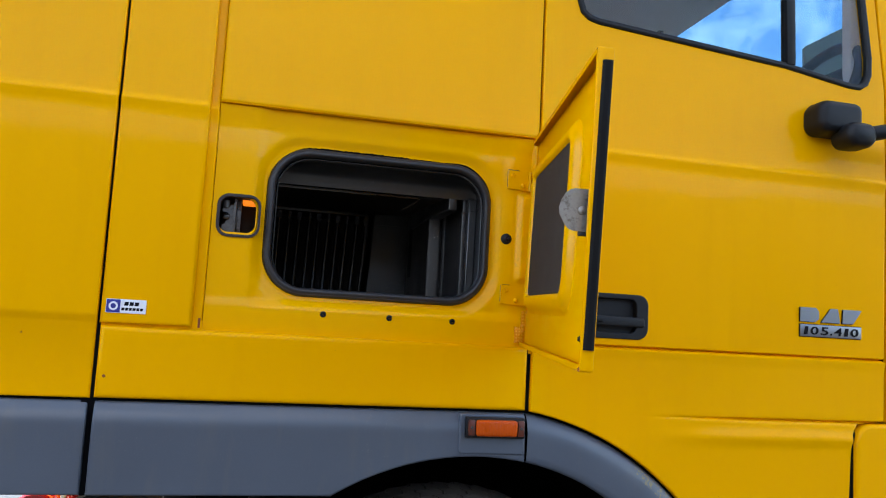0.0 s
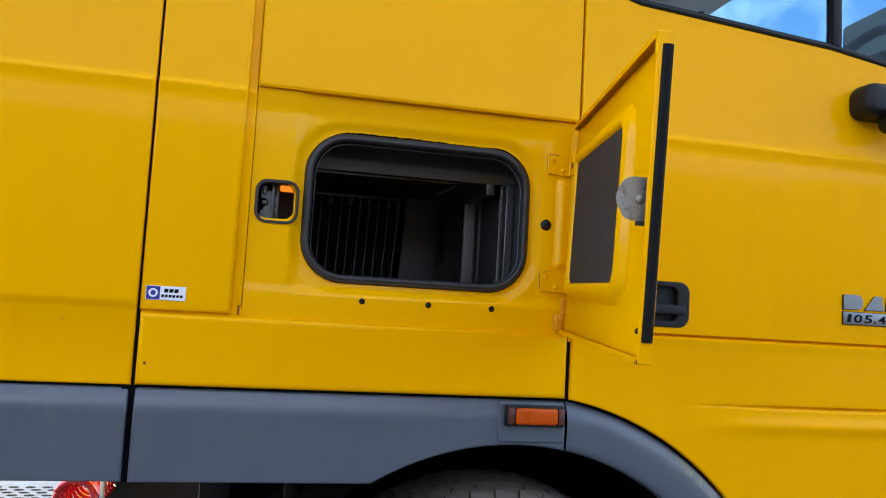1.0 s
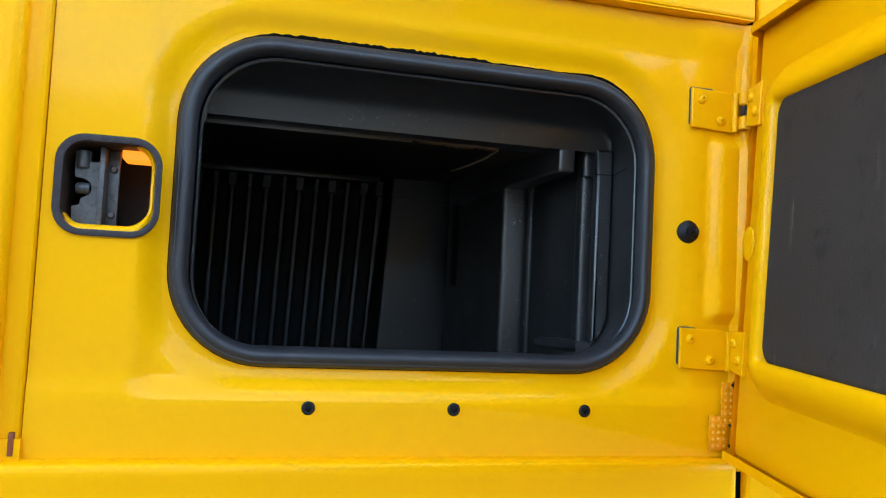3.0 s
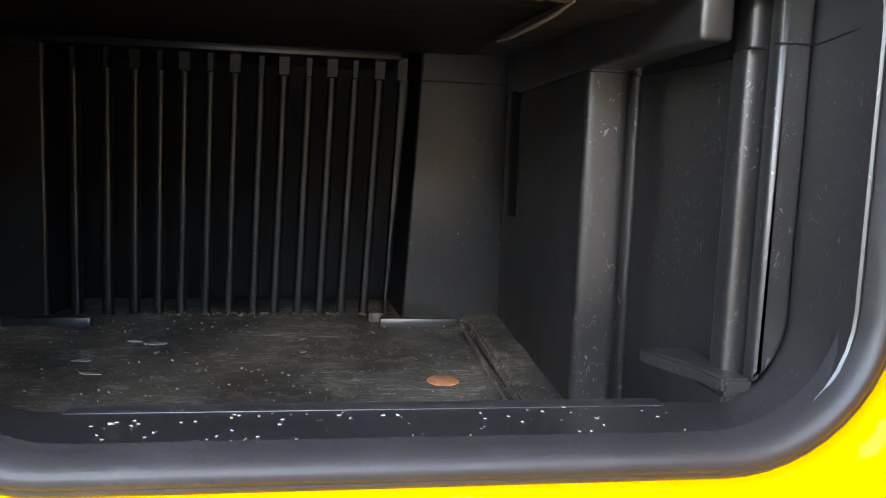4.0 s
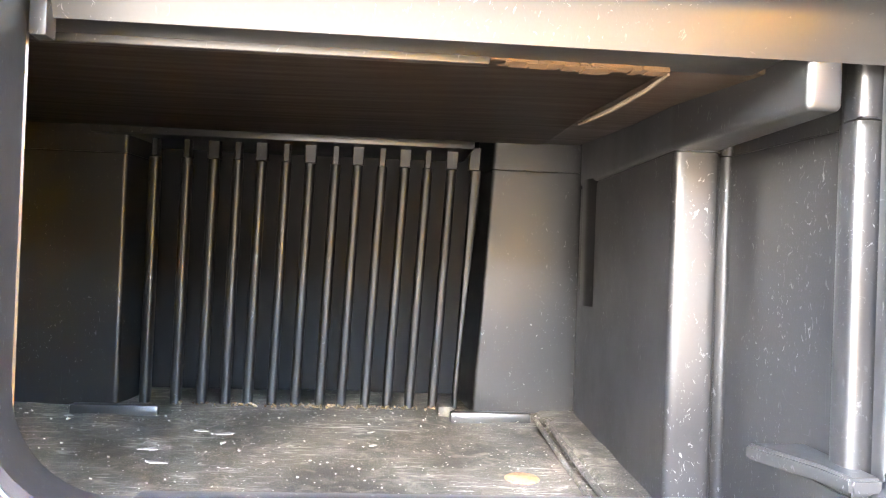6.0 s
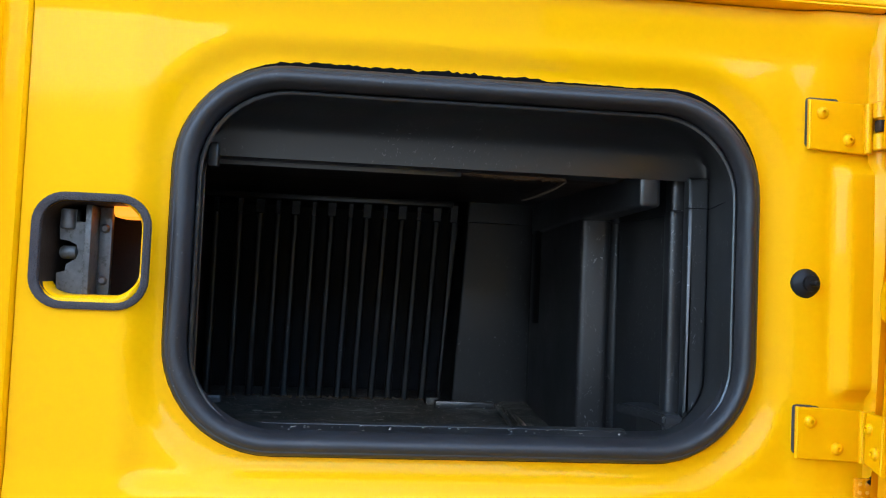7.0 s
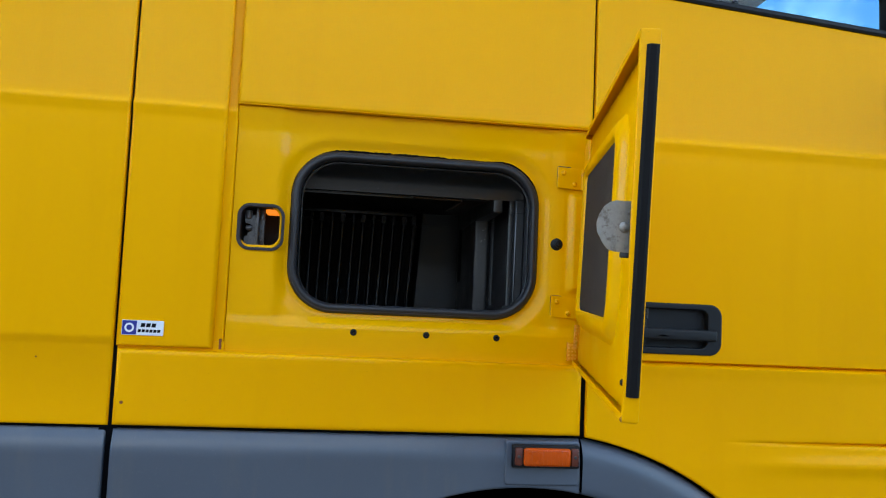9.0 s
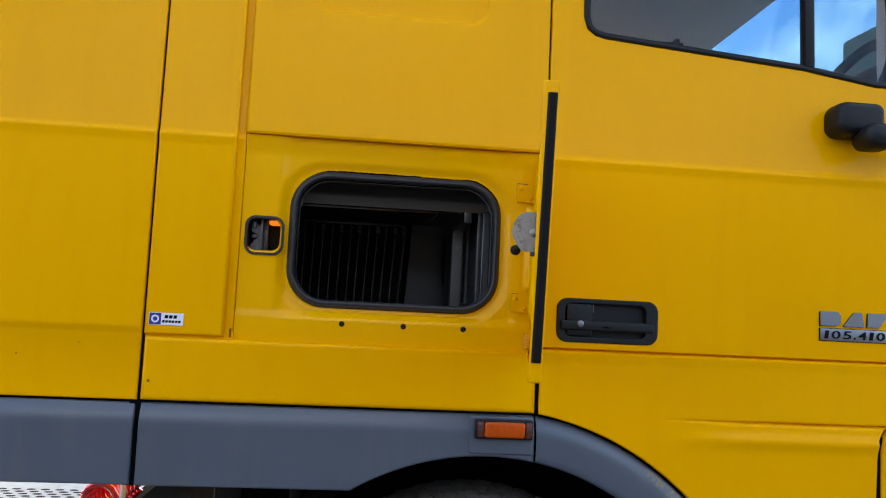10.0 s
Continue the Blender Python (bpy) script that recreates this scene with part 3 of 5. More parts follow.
# hinges
for hz, hx in ((1.9433, 0.0), (1.655, -0.006)):
    hg = part("hinge", sheet([(0.5857 + hx, hz - 0.0237), (0.644, hz - 0.0265), (0.644, hz + 0.0215), (0.5857 + hx, hz + 0.0237)], 1.6195, edge=((0, 0.004), (0, 0.001), (0.0008, 0), (0.002, 0))), YELLOW_LID, locker_surround, "yellow painted steel hinge leaf")
    # Dark block put behind the leaf as its gap shadow.
    part("hinge_shade", box(0.5862 + hx, 1.6235, hz - 0.021, 0.618 if hz > 1.8 else 0.605, 1.640, hz + (0.0268 if hz > 1.8 else 0.0248), 0.0035), EDGING, locker_surround, "grey strip standing in for shade behind the hinge leaf")
    for sx, sz in ((0.5982 + hx, 0.0105), (0.6247 + hx, -0.0139)):
        part("screw", lathe((sx, 1.6195, hz + sz), (0, -1, 0), ((0.0058, 0), (0.0058, 0.001), (0.005, 0.0028), (0.0032, 0.004), (0.0018, 0.0042), (0.0015, 0.0022)), 14), YELLOW_LID, locker_surround)
    for k0, k1 in ((-0.024, -0.008), (0.006, 0.022)):
        part("knuckle", lathe((0.650, 1.609, hz + k0), (0, 0, 1), ((0.0055, 0), (0.0068, 0.001), (0.0068, k1 - k0 - 0.001), (0.0055, k1 - k0)), 16), YELLOW_LID, locker_surround)
    part("leaf_roll", tube([(0.6425, 1.6165, hz - 0.026), (0.6425, 1.6165, hz + 0.021)], 0.0036, 10), YELLOW_LID, locker_surround)
    part("barrel_slot", box(0.6455, 1.6035, hz - 0.0065, 0.6545, 1.6125, hz + 0.0045, 0.001, 1), SHELL, locker_surround, "dark gap between the hinge knuckles")
    part("hinge_pin", lathe((0.650, 1.609, hz - 0.024), (0, 0, 1), ((0.003, 0), (0.003, 0.046)), 10), YELLOW_LID, locker_surround)

# grey skirts
SKIRT = [(-0.322, 1.172), (0.188, 1.172)] + arc(WHEEL[0], WHEEL[1], 0.655, 121, 79.3, 24) + [(0.6505, 1.369), (-0.322, 1.369)]


SKIRT_CUTS = tuple(1.312 + 0.006 * i for i in range(9))


def skirt_bend(x, z):
    return 5.5 * max(0.0, z - 1.316) ** 2 + max(0.0, 1.30 - z) * 0.03 - 0.004


skirt = part("rear_skirt", sheet(SKIRT, FACE, edge=EDGE, cuts=SKIRT_CUTS, bend=skirt_bend), GREY, truck, "dark grey painted skirt panel")
part("deflector_skirt", sheet([(-0.80, 1.172), (-0.335, 1.172), (-0.335, 1.369), (-0.80, 1.369)], FACE + 0.004, edge=EDGE, cuts=SKIRT_CUTS, bend=skirt_bend), GREY, truck, "dark grey skirt under the deflector")
bm = bmesh.new()
band = ((0.655, 0.03), (0.655, 0.004), (0.6575, 0.0), (0.662, -0.003), (0.675, -0.004), (0.69, -0.0045), (0.72, -0.005), (0.735, -0.0035), (0.747, 0.0), (0.757, 0.0055), (0.764, 0.011), (0.769, 0.018), (0.770, 0.03))
vs = [[bm.verts.new((x, FACE + d, z)) for x, z in arc(WHEEL[0], WHEEL[1], r, 79.0 + (r - 0.655) * 14.8, -8, 52)] for r, d in band]
for a, b in zip(vs, vs[1:]):
    for i in range(len(a) - 1):
        bm.faces.new((a[i], a[i + 1], b[i + 1], b[i]))
bmesh.ops.recalc_face_normals(bm, faces=bm.faces)
part("front_arch", bm, GREY, truck, "dark grey wheel arch with rolled edges")
SPRAY = material("yellow_overspray", (0.07, 0.08, 0.095), 0.45, vary=0.1, scale=40, fine=300, bump=0.05, second=(0.17, 0.13, 0.045), amount=0.5)
bm = bmesh.new()
sp_band = ((0.7395, -0.0028, 54.0, 46.5), (0.747, -0.0006, 56.0, 45.5), (0.757, 0.0049, 57.0, 45.0), (0.764, 0.0104, 56.0, 46.0))
vs = [[bm.verts.new((x, FACE + d, z)) for x, z in arc(WHEEL[0], WHEEL[1], r + 0.0004, a0, a1, 10)] for r, d, a0, a1 in sp_band]
for a, b in zip(vs, vs[1:]):
    for i in range(len(a) - 1):
        bm.faces.new((a[i], a[i + 1], b[i + 1], b[i]))
bmesh.ops.recalc_face_normals(bm, faces=bm.faces)
part("overspray", bm, SPRAY, truck, "yellow paint overspray on the grey arch")
part("lamp_plinth", sheet(rrect(0.484, 1.272, 0.647, 1.3665, 0.008), 1.592, edge=((0, 0.02), (0, 0.003), (0.0015, 0.0008), (0.004, 0), (0.006, 0))), GREY, truck)
mk = part("marker_light", box(0.4965, 1.577, 1.3115, 0.6425, 1.592, 1.3595, 0.003), BLACK, truck, "amber side marker lamp")
part("lens", box(0.519, 1.566, 1.3165, 0.621, 1.579, 1.3545, 0.006, 3), AMBER, mk, "ribbed amber lens")
for i in range(11):
    part("lens_rib", box(0.5265 + i * 0.0082, 1.5656, 1.320, 0.5280 + i * 0.0082, 1.568, 1.351, 0.0005, 1), AMBER, mk)
for sx in (0.509, 0.631):
    part("lens_end", box(sx - 0.008, 1.571, 1.317, sx + 0.008, 1.579, 1.354, 0.003), DARKRED, mk)
    part("screw", lathe((sx, 1.571, 1.336), (0, -1, 0), ((0.0035, 0), (0.0035, 0.001), (0.0025, 0.0018), (0.001, 0.0018)), 12), DARKSTEEL, mk)

# ---- locker lid, standing open ----
dx = Vector((-0.2066, -0.9778, -0.034)).normalized()
dy = Vector((0.9782, -0.2060, -0.028))
dy = (dy - dx * dx.dot(dy)).normalized()
dz = dx.cross(dy).normalized()
LID = Matrix((dx, dy, dz)).transposed().to_4x4()
LID.translation = (0.655, 1.603, 1.79)
W, LO, HI = 0.732, -0.261, 0.246


def lid_loft(outline, prof, holes=()):
    """A pressed sheet in the lid's own frame: s along x, its inner side towards -y."""
    bm = bmesh.new()
    vs = rings(bm, [[(x, y, z) for x, z in inset(ccw(outline), d)] for d, y in prof])
    fill(bm, [vs[-1]])
    bmesh.ops.recalc_face_normals(bm, faces=bm.faces)
    return bm


LIDLINE = rrect(0.0, LO, W, HI, 0.004, 4)
skin = lid_loft(LIDLINE, ((0.0105, -0.020), (0.010, -0.0215), (0.001, -0.0215), (0.0, -0.020), (0.0, -0.004), (0.0015, -0.001), (0.004, 0.0), (0.007, 0.0)))
for c in (0.008, 0.014, 0.02, 0.026):
    bmesh.ops.bisect_plane(skin, geom=skin.verts[:] + skin.edges[:] + skin.faces[:], plane_co=(c, 0, 0), plane_no=(1, 0, 0))
for v in skin.verts:
    if v.co.x < 0.02:
        q = step(v.co.x, 0.0, 0.02)
        v.co.y = max(v.co.y, -0.0215 * q) + 0.006 * (1 - q)
for v in skin.verts:
    if v.co.y < -0.015 and v.co.z > HI - 0.012:
        v.co.y -= 0.006 * step(v.co.x, 0.012, 0.05)
lid = part("locker_lid", skin, YELLOW, truck, "yellow locker lid, swung wide open", basis=LID)
pan = lid_loft(rrect(0.001, LO + 0.0095, W - 0.011, HI - 0.0095, 0.006, 8),
               ((0.0, -0.010), (0.004, -0.0105), (0.008, -0.0105)))
bmesh.ops.bisect_plane(pan, geom=pan.verts[:] + pan.edges[:] + pan.faces[:], plane_co=(0.03, 0, 0), plane_no=(1, 0, 0))
bmesh.ops.bisect_plane(pan, geom=pan.verts[:] + pan.edges[:] + pan.faces[:], plane_co=(0.018, 0, 0), plane_no=(1, 0, 0))
for v in pan.verts:
    v.co.y += 0.011 * (1 - step(v.co.x, 0.0, 0.032))
part("inner_pan", pan, YELLOW_LID, lid)
press = lid_loft(rrect(0.050, -0.183, 0.585, 0.186, (0.05, 0.075, 0.075, 0.05), 10),
                 ((0.0, -0.009), (0.003, -0.0102), (0.008, -0.0132), (0.013, -0.0176), (0.018, -0.0216), (0.023, -0.0246), (0.028, -0.0264), (0.033, -0.0272), (0.037, -0.0270), (0.041, -0.0255), (0.044, -0.0222), (0.0458, -0.0175), (0.047, -0.013), (0.050, -0.013)))
part("pressed_frame", press, YELLOW_LID, lid)
foam = lid_loft(rrect(0.096, -0.139, 0.540, 0.144, (0.02, 0.05, 0.035, 0.02), 8), ((0.0, -0.011), (0.0005, -0.0192), (0.003, -0.0207), (0.006, -0.0207)))
part("foam_pad", foam, FOAM, lid, "dark grey foam insulation pad")
bump = bmesh.new()
bmesh.ops.create_uvsphere(bump, u_segments=20, v_segments=10, radius=1.0, matrix=Matrix.LocRotScale((0.026, -0.0105, -0.01), None, (0.014, 0.0035, 0.020)))
part("dimple", bump, YELLOW_LID, lid)
strip = bmesh.new()
outl = [(x - 0.0125, -0.0205 + (y + 0.0325) * 0.68) for x, y in [(0.728, -0.0195), (0.728, -0.029), (0.730, -0.0315), (0.7335, -0.0315), (0.7345, -0.0295), (0.7365, -0.0295), (0.7375, -0.0325), (0.7435, -0.0325), (0.7445, -0.030), (0.747, -0.0295), (0.748, -0.0265), (0.7495, -0.024), (0.7495, -0.012), (0.7475, -0.006), (0.7445, -0.006), (0.7435, -0.012), (0.7435, -0.0195)]]
vs = rings(strip, [[(x, y, z) for x, y in outl] for z in (-0.2275, 0.2235)])
strip.faces.new(vs[0])
strip.faces.new(vs[1])
bmesh.ops.recalc_face_normals(strip, faces=strip.faces)
part("rubber_strip", strip, STRIP, lid, "ribbed black rubber edge strip", sharp=25)
for pz in (-0.212, 0.188):
    part("rivet", lathe((0.7115, -0.010, pz), (0, -1, 0), ((0.0045, 0), (0.0045, 0.011), (0.003, 0.0135)), 12), BLACK, lid)
# latch plate, standing off the lid at a right angle
lp = bmesh.new()
shape = [(-0.012 + (y + 0.012) * 0.88, z * 0.93 - 0.007) for y, z in [(-0.012, -0.037), (-0.048, -0.036), (-0.058, -0.033), (-0.064, -0.027), (-0.075, -0.009), (-0.0765, 0.003), (-0.073, 0.016), (-0.066, 0.028), (-0.058, 0.034), (-0.050, 0.0365), (-0.012, 0.0365)]]
va = rings(lp, [[(xx, y, z) for y, z in shape] for xx in (0.697, 0.700)])
lp.faces.new(va[0][::-1])
lp.faces.new(va[1])
bmesh.ops.bevel(lp, geom=[e for e in lp.edges if not e.is_boundary and abs(e.calc_face_angle(0)) > 1.2], offset=0.0008, segments=2, affect="EDGES")
latch = part("latch_plate", lp, STEEL, lid, "worn zinc-plated latch plate")
latch.matrix_basis = pose(0, 0.004, -0.003)
part("latch_foot", box(0.697, -0.0135, -0.048, 0.7165, -0.0115, 0.032, 0.0005, 1), STEEL, lid)
part("latch_rivet", lathe((0.700, -0.028, -0.011), (1, 0, 0), ((0.0075, -0.004), (0.0075, 0.0), (0.0065, 0.0025), (0.004, 0.004), (0.001, 0.0045)), 18), STEEL, lid)
part("latch_lug", box(0.6925, -0.032, -0.051, 0.698, -0.012, -0.043, 0.002), DARKSTEEL, lid)
for cx, cz, cr in ((0.7245, LO + 0.004, 0.0045), (0.716, LO + 0.0025, 0.003), (0.7285, HI - 0.004, 0.0028)):
    part("worn_corner", lathe((cx, -0.0212, cz), (0, -1, 0), ((cr, 0), (cr * 0.8, 0.0006), (cr * 0.3, 0.0008)), 7), RUST, lid, "rusty worn corner of the lid")
part("corner_slot", box(0.702, -0.0122, LO + 0.013, 0.707, -0.0108, LO + 0.030, 0.0004, 1), BLACK, lid)
for hz in (0.153, -0.135):
    part("hinge_leaf", lid_loft([(0.008, hz - 0.024), (0.042, hz - 0.027), (0.042, hz + 0.024), (0.008, hz + 0.022)], ((0, -0.010), (0, -0.0145), (0.001, -0.0155), (0.002, -0.0155))), YELLOW_LID, lid)
    for sx, sz in ((0.018, 0.009), (0.031, -0.010)):
        part("screw", lathe((sx, -0.0155, hz + sz), (0, -1, 0), ((0.0058, 0), (0.0058, 0.001), (0.005, 0.0028), (0.0032, 0.004), (0.0018, 0.0042), (0.0015, 0.0022)), 12), YELLOW_LID, lid)

# ---- inside the locker ----
bm = bmesh.new()
loops = [[(x, y, z) for x, z in rrect(0.027 - e, 1.637 - e, 0.5255 + e, 1.945 + e, 0.076 + e, 10)] for e, y in ((0.0050, 1.653), (0.0040, 1.6465), (0.0026, 1.6440), (0.0012, 1.6435))]
NST = 10
for k in range(NST + 1):
    t = k / NST
    top = 1.945 - 0.047 * (1 - math.sqrt(max(0.0, 1 - t ** 2.4)))
    r_top = 0.072 * (1 - t) ** 0.7 + 0.006
    loops.append([(x, 1.645 + 0.083 * t, z) for x, z in rrect(0.027 - 0.015 * t, 1.637 - 0.004 * t, 0.5255 + 0.0115 * t, top, (0.076 - 0.016 * t, 0.076 - 0.018 * t, r_top, r_top), 10)])
rings(bm, loops)
bmesh.ops.recalc_face_normals(bm, faces=bm.faces)
liner = part("locker_liner", bm, LINER, truck, "black moulded plastic locker liner, scuffed inside")


def floor_z(x, y):
    return 1.564 + (y - 1.72) * 0.016


bm = bmesh.new()
nx, ny = 90, 60
grid = []
for j in range(ny + 1):
    row = []
    for i in range(nx + 1):
        x, y = -0.26 + 0.80 * i / nx, 1.73 + 0.67 * j / ny
        z = floor_z(x, y) + 0.0022 * noise.noise((x * 14, y * 14, 0)) + 0.001 * noise.noise((x * 60, y * 60, 3))
        groove = 0.401 + (y - 1.8) * 0.036
        if abs(x - groove) < 0.008 and y < 2.24:
            z -= 0.006
        elif x > groove:
            z += 0.004
        row.append(bm.verts.new((x, y, z)))
    grid.append(row)
for j in range(ny):
    for i in range(nx):
        bm.faces.new((grid[j][i], grid[j][i + 1], grid[j + 1][i + 1], grid[j + 1][i]))
part("floor_pan", bm, FLOOR, liner, "dusty scratched liner floor")
bm = box(-0.26, 1.728, 1.55, 0.54, 1.735, 1.632, 0.002)
part("sill_back", bm, LINER, liner)
for off in (-0.007, 0.006):
    bm = tube([(0.3985 + off + (y - 1.75) * 0.036, y, floor_z(0.4, y) + 0.0012) for y in (1.745, 1.87, 1.99, 2.11, 2.232)], 0.0032, 8)
    part("floor_bead", bm, FLOOR, liner)
sill = bmesh.new()
box(0.08, 1.722, 1.626, 0.455, 1.738, 1.6345, 0.003, bm=sill)
part("sill", sill, WORN, liner)
part("floor_rib", box(0.3008, 2.224, 1.567, 0.4012, 2.238, 1.584, 0.004), LINER, liner)
part("floor_rib", box(-0.149, 2.224, 1.567, -0.046, 2.238, 1.584, 0.004), LINER, liner)
cb = bmesh.new()
box(0.288, 2.252, 1.566, 0.308, 2.29, 1.585, 0.003, bm=cb)
part("corner_block", cb, FLOOR, liner)

# back wall: two flat panels and a grille of upright slats before a dark cavity
SLATS = (-0.085, -0.046, -0.013, 0.017, 0.046, 0.077, 0.107, 0.139, 0.167, 0.198, 0.227, 0.256, 0.287, 0.316)


def fan(bm):
    """The slats spread a little towards the top."""
    for v in bm.verts:
        u = min(1.0, max(0.0, (v.co.x + 0.10) / 0.412))
        v.co.x += (v.co.z - 1.648) / 0.28 * (0.001 + 0.013 * u) * (1 - step(v.co.x, 0.346, 0.42))
    return bm


def upright(outline, z0, z1, z_rows=1):
    """A solid bar of the given plan outline."""
    bm = bmesh.new()
    vs = rings(bm, [[(x, y, z0 + (z1 - z0) * k / z_rows) for x, y in ccw(outline)] for k in range(z_rows + 1)])
    bm.faces.new(vs[0][::-1])
    bm.faces.new(vs[-1])
    bmesh.ops.recalc_face_normals(bm, faces=bm.faces)
    return bm


for px, ends in (((-0.262, -0.112, -0.104), "left"), ((0.475, 0.3376, 0.3288), "right")):
    turn = smooth_path([(px[0], 2.281), (px[1], 2.281), (px[2], 2.375)], 0.006, 5)
    side_of = -0.003 if ends == "left" else 0.003
    for z0, z1, back in ((1.56, 1.887, 0.0), (1.8886, 1.94, 0.0025)):
        part("back_panel", fan(wall_along([p + Vector((0, back)) for p in turn], z0, z1, side_of)), SHADED, liner, "flat moulded panel of the locker's back wall")
for i, x in enumerate(SLATS):
    w = 0.0066 if i < 13 else 0.0036
    prof = [(x - w * 0.7, 2.316), (x - w, 2.305), (x - w, 2.3005), (x - w * 0.88, 2.2975), (x - w * 0.62, 2.2957), (x - w * 0.3, 2.295), (x + w * 0.3, 2.295), (x + w * 0.62, 2.2957), (x + w * 0.88, 2.2975), (x + w, 2.3005), (x + w, 2.305), (x + w * 0.7, 2.316)]
    bm = upright(prof, 1.56, 1.887, 3)
    if i == 13:
        for v in bm.verts:
            v.co.x += (0.0075 if v.co.x > x else -0.001) * step(v.co.z, 1.60, 1.91)
    part("slat", fan(bm), SHADED, liner)
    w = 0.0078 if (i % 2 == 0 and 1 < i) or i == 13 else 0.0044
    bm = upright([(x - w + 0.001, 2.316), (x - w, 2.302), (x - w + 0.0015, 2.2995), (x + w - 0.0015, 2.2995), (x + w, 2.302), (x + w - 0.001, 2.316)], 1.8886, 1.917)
    part("slat_head", fan(bm), SHADED, liner)
part("back_rail", box(-0.154, 2.268, 1.911, 0.324, 2.41, 1.924, 0.002), SHADED, liner)

# right side wall with its upright folds
side = smooth_path([(0.466, 2.275), (0.4515, 1.910), (0.4885, 1.904), (0.4935, 1.925), (0.506, 1.925), (0.516, 1.775), (0.502, 1.762), (0.5015, 1.738), (0.548, 1.744), (0.548, 1.738), (0.5175, 1.737), (0.5175, 1.7345)], 0.0085, 6)
part("side_wall", wall_along(side, 1.56, 1.867, -0.003), WORN, liner, "scuffed side wall of the liner")
side2 = [p + Vector((0.0012, 0)) for p in side]
part("side_wall_top", wall_along(side2, 1.8678, 1.95, -0.003), WORN, liner)
rail = bmesh.new()
vs = rings(rail, [[(x, y, z) for x, y in ccw([(0.463, 2.27), (0.4485, 1.910), (0.4635, 1.7287), (0.4860, 1.7287), (0.4905, 1.90), (0.503, 2.27)])] for z in (1.8690, 1.936)])
rail.faces.new(vs[0][::-1])
rail.faces.new(vs[1])
bmesh.ops.recalc_face_normals(rail, faces=rail.faces)
bmesh.ops.bevel(rail, geom=rail.edges[:], offset=0.0045, segments=4, profile=0.5, affect="EDGES", clamp_overlap=True)
part("upper_rail", rail, LINER, liner)
FLANGE = [(0.5135, 1.9015), (0.5135, 1.648)] + [(0.479 + 0.058 * math.cos(radians(a)), 1.693 + 0.058 * math.sin(radians(a))) for a in range(-51, 1, 6)] + [(0.537, 1.9015)]
part("lip_flange", sheet(FLANGE, 1.7215, edge=((0.0, 0.012), (0.0, 0.0045), (0.0008, 0.002), (0.0022, 0.0006), (0.0040, 0.0), (0.0055, 0.0))), LINER, liner, "upright moulded flange of the liner")
for cx0, cx1, cy, cz in ((0.5125, 0.5370, 1.7208, 1.8685), (0.4995, 0.509, 1.731, 1.8665)):
    part("crack", box(cx0, cy, cz, cx1, cy + 0.006, cz + 0.0011, 0), BLACK, liner, "thin crack in the liner")
part("crack", tube([(0.5362, 1.719, 1.869), (0.5340, 1.705, 1.8692), (0.5310, 1.686, 1.8702), (0.5286, 1.668, 1.8708)], [0.0009, 0.0008, 0.0007, 0.0003], 6), BLACK, liner, "thin crack in the liner")
sb = bmesh.new()
for outline, z0, z1 in (([(0.468, 1.805), (0.5125, 1.805), (0.5125, 1.719), (0.492, 1.719), (0.4885, 1.748)], 1.641, 1.652), ([(0.4925, 1.803), (0.5125, 1.803), (0.5125, 1.7205), (0.4925, 1.7205)], 1.56, 1.6412)):
    vs = rings(sb, [[(x, y, z) for x, y in ccw(outline)] for z in (z0, z1)])
    sb.faces.new(vs[0][::-1])
    sb.faces.new(vs[1])
bmesh.ops.recalc_face_normals(sb, faces=sb.faces)
bmesh.ops.bevel(sb, geom=[e for e in sb.edges if e.calc_face_angle(0) > 0.6], offset=0.0022, segments=2, affect="EDGES", clamp_overlap=True)
part("side_step", sb, WORN, liner)
nb = wall_along(smooth_path([(0.4645, 2.248), (0.457, 2.230), (0.456, 2.207), (0.4625, 2.188)], 0.006, 4), 1.7195, 1.873, -0.002)
part("side_flute", nb, LINER, liner)
part("left_wall", wall_along(smooth_path([(0.011, 1.727), (-0.004, 1.742), (-0.235, 1.752), (-0.255, 2.275)], 0.02, 5), 1.56, 1.95, 0.003), LINER, liner)
# beam over the opening and the dropped board
beam = bmesh.new()
box(0.008, 1.7285, 1.9005, 0.4605, 1.738, 1.95, 0.002, bm=beam)
part("front_beam", beam, LINER, liner)
part("beam_end", box(0.4605, 1.7285, 1.9005, 0.545, 1.738, 1.95, 0.002), LINER, liner)
part("beam_tab", box(0.016, 1.72, 1.886, 0.026, 1.734, 1.91, 0.002), LINER, liner)
part("board_lip", box(-0.245, 1.764, 1.8945, 0.276, 1.773, 1.905, 0.002), LINER, liner)
part("board_ledge", box(-0.245, 1.733, 1.8995, 0.452, 1.778, 1.9065, 0.002), SHADED, liner)
bd = bmesh.new()
nx, ny = 24, 12
g = []
for j in range(ny + 1):
    row = []
    for i in range(nx + 1):
        y = 1.770 + 0.52 * j / ny
        x = -0.25 + (0.643 + 0.018 * step(y, 1.95, 2.29)) * i / nx
        u = i / nx
        z = 1.9 + (y - 1.77) * 0.022 + 0.046 * (y - 1.77) ** 2 - 0.006 * math.sin(math.pi * min(1, u * 1.1)) * (1 - j / ny * 0.6)
        row.append(bd.verts.new((x, y, z)))
    g.append(row)
for j in range(ny):
    for i in range(nx):
        bd.faces.new((g[j][i], g[j][i + 1], g[j + 1][i + 1], g[j + 1][i]))
bmesh.ops.solidify(bd, geom=bd.faces[:], thickness=-0.009)
part("ceiling_board", bd, BOARD, liner, "brown plywood board sagging under the bunk")
sp = bmesh.new()
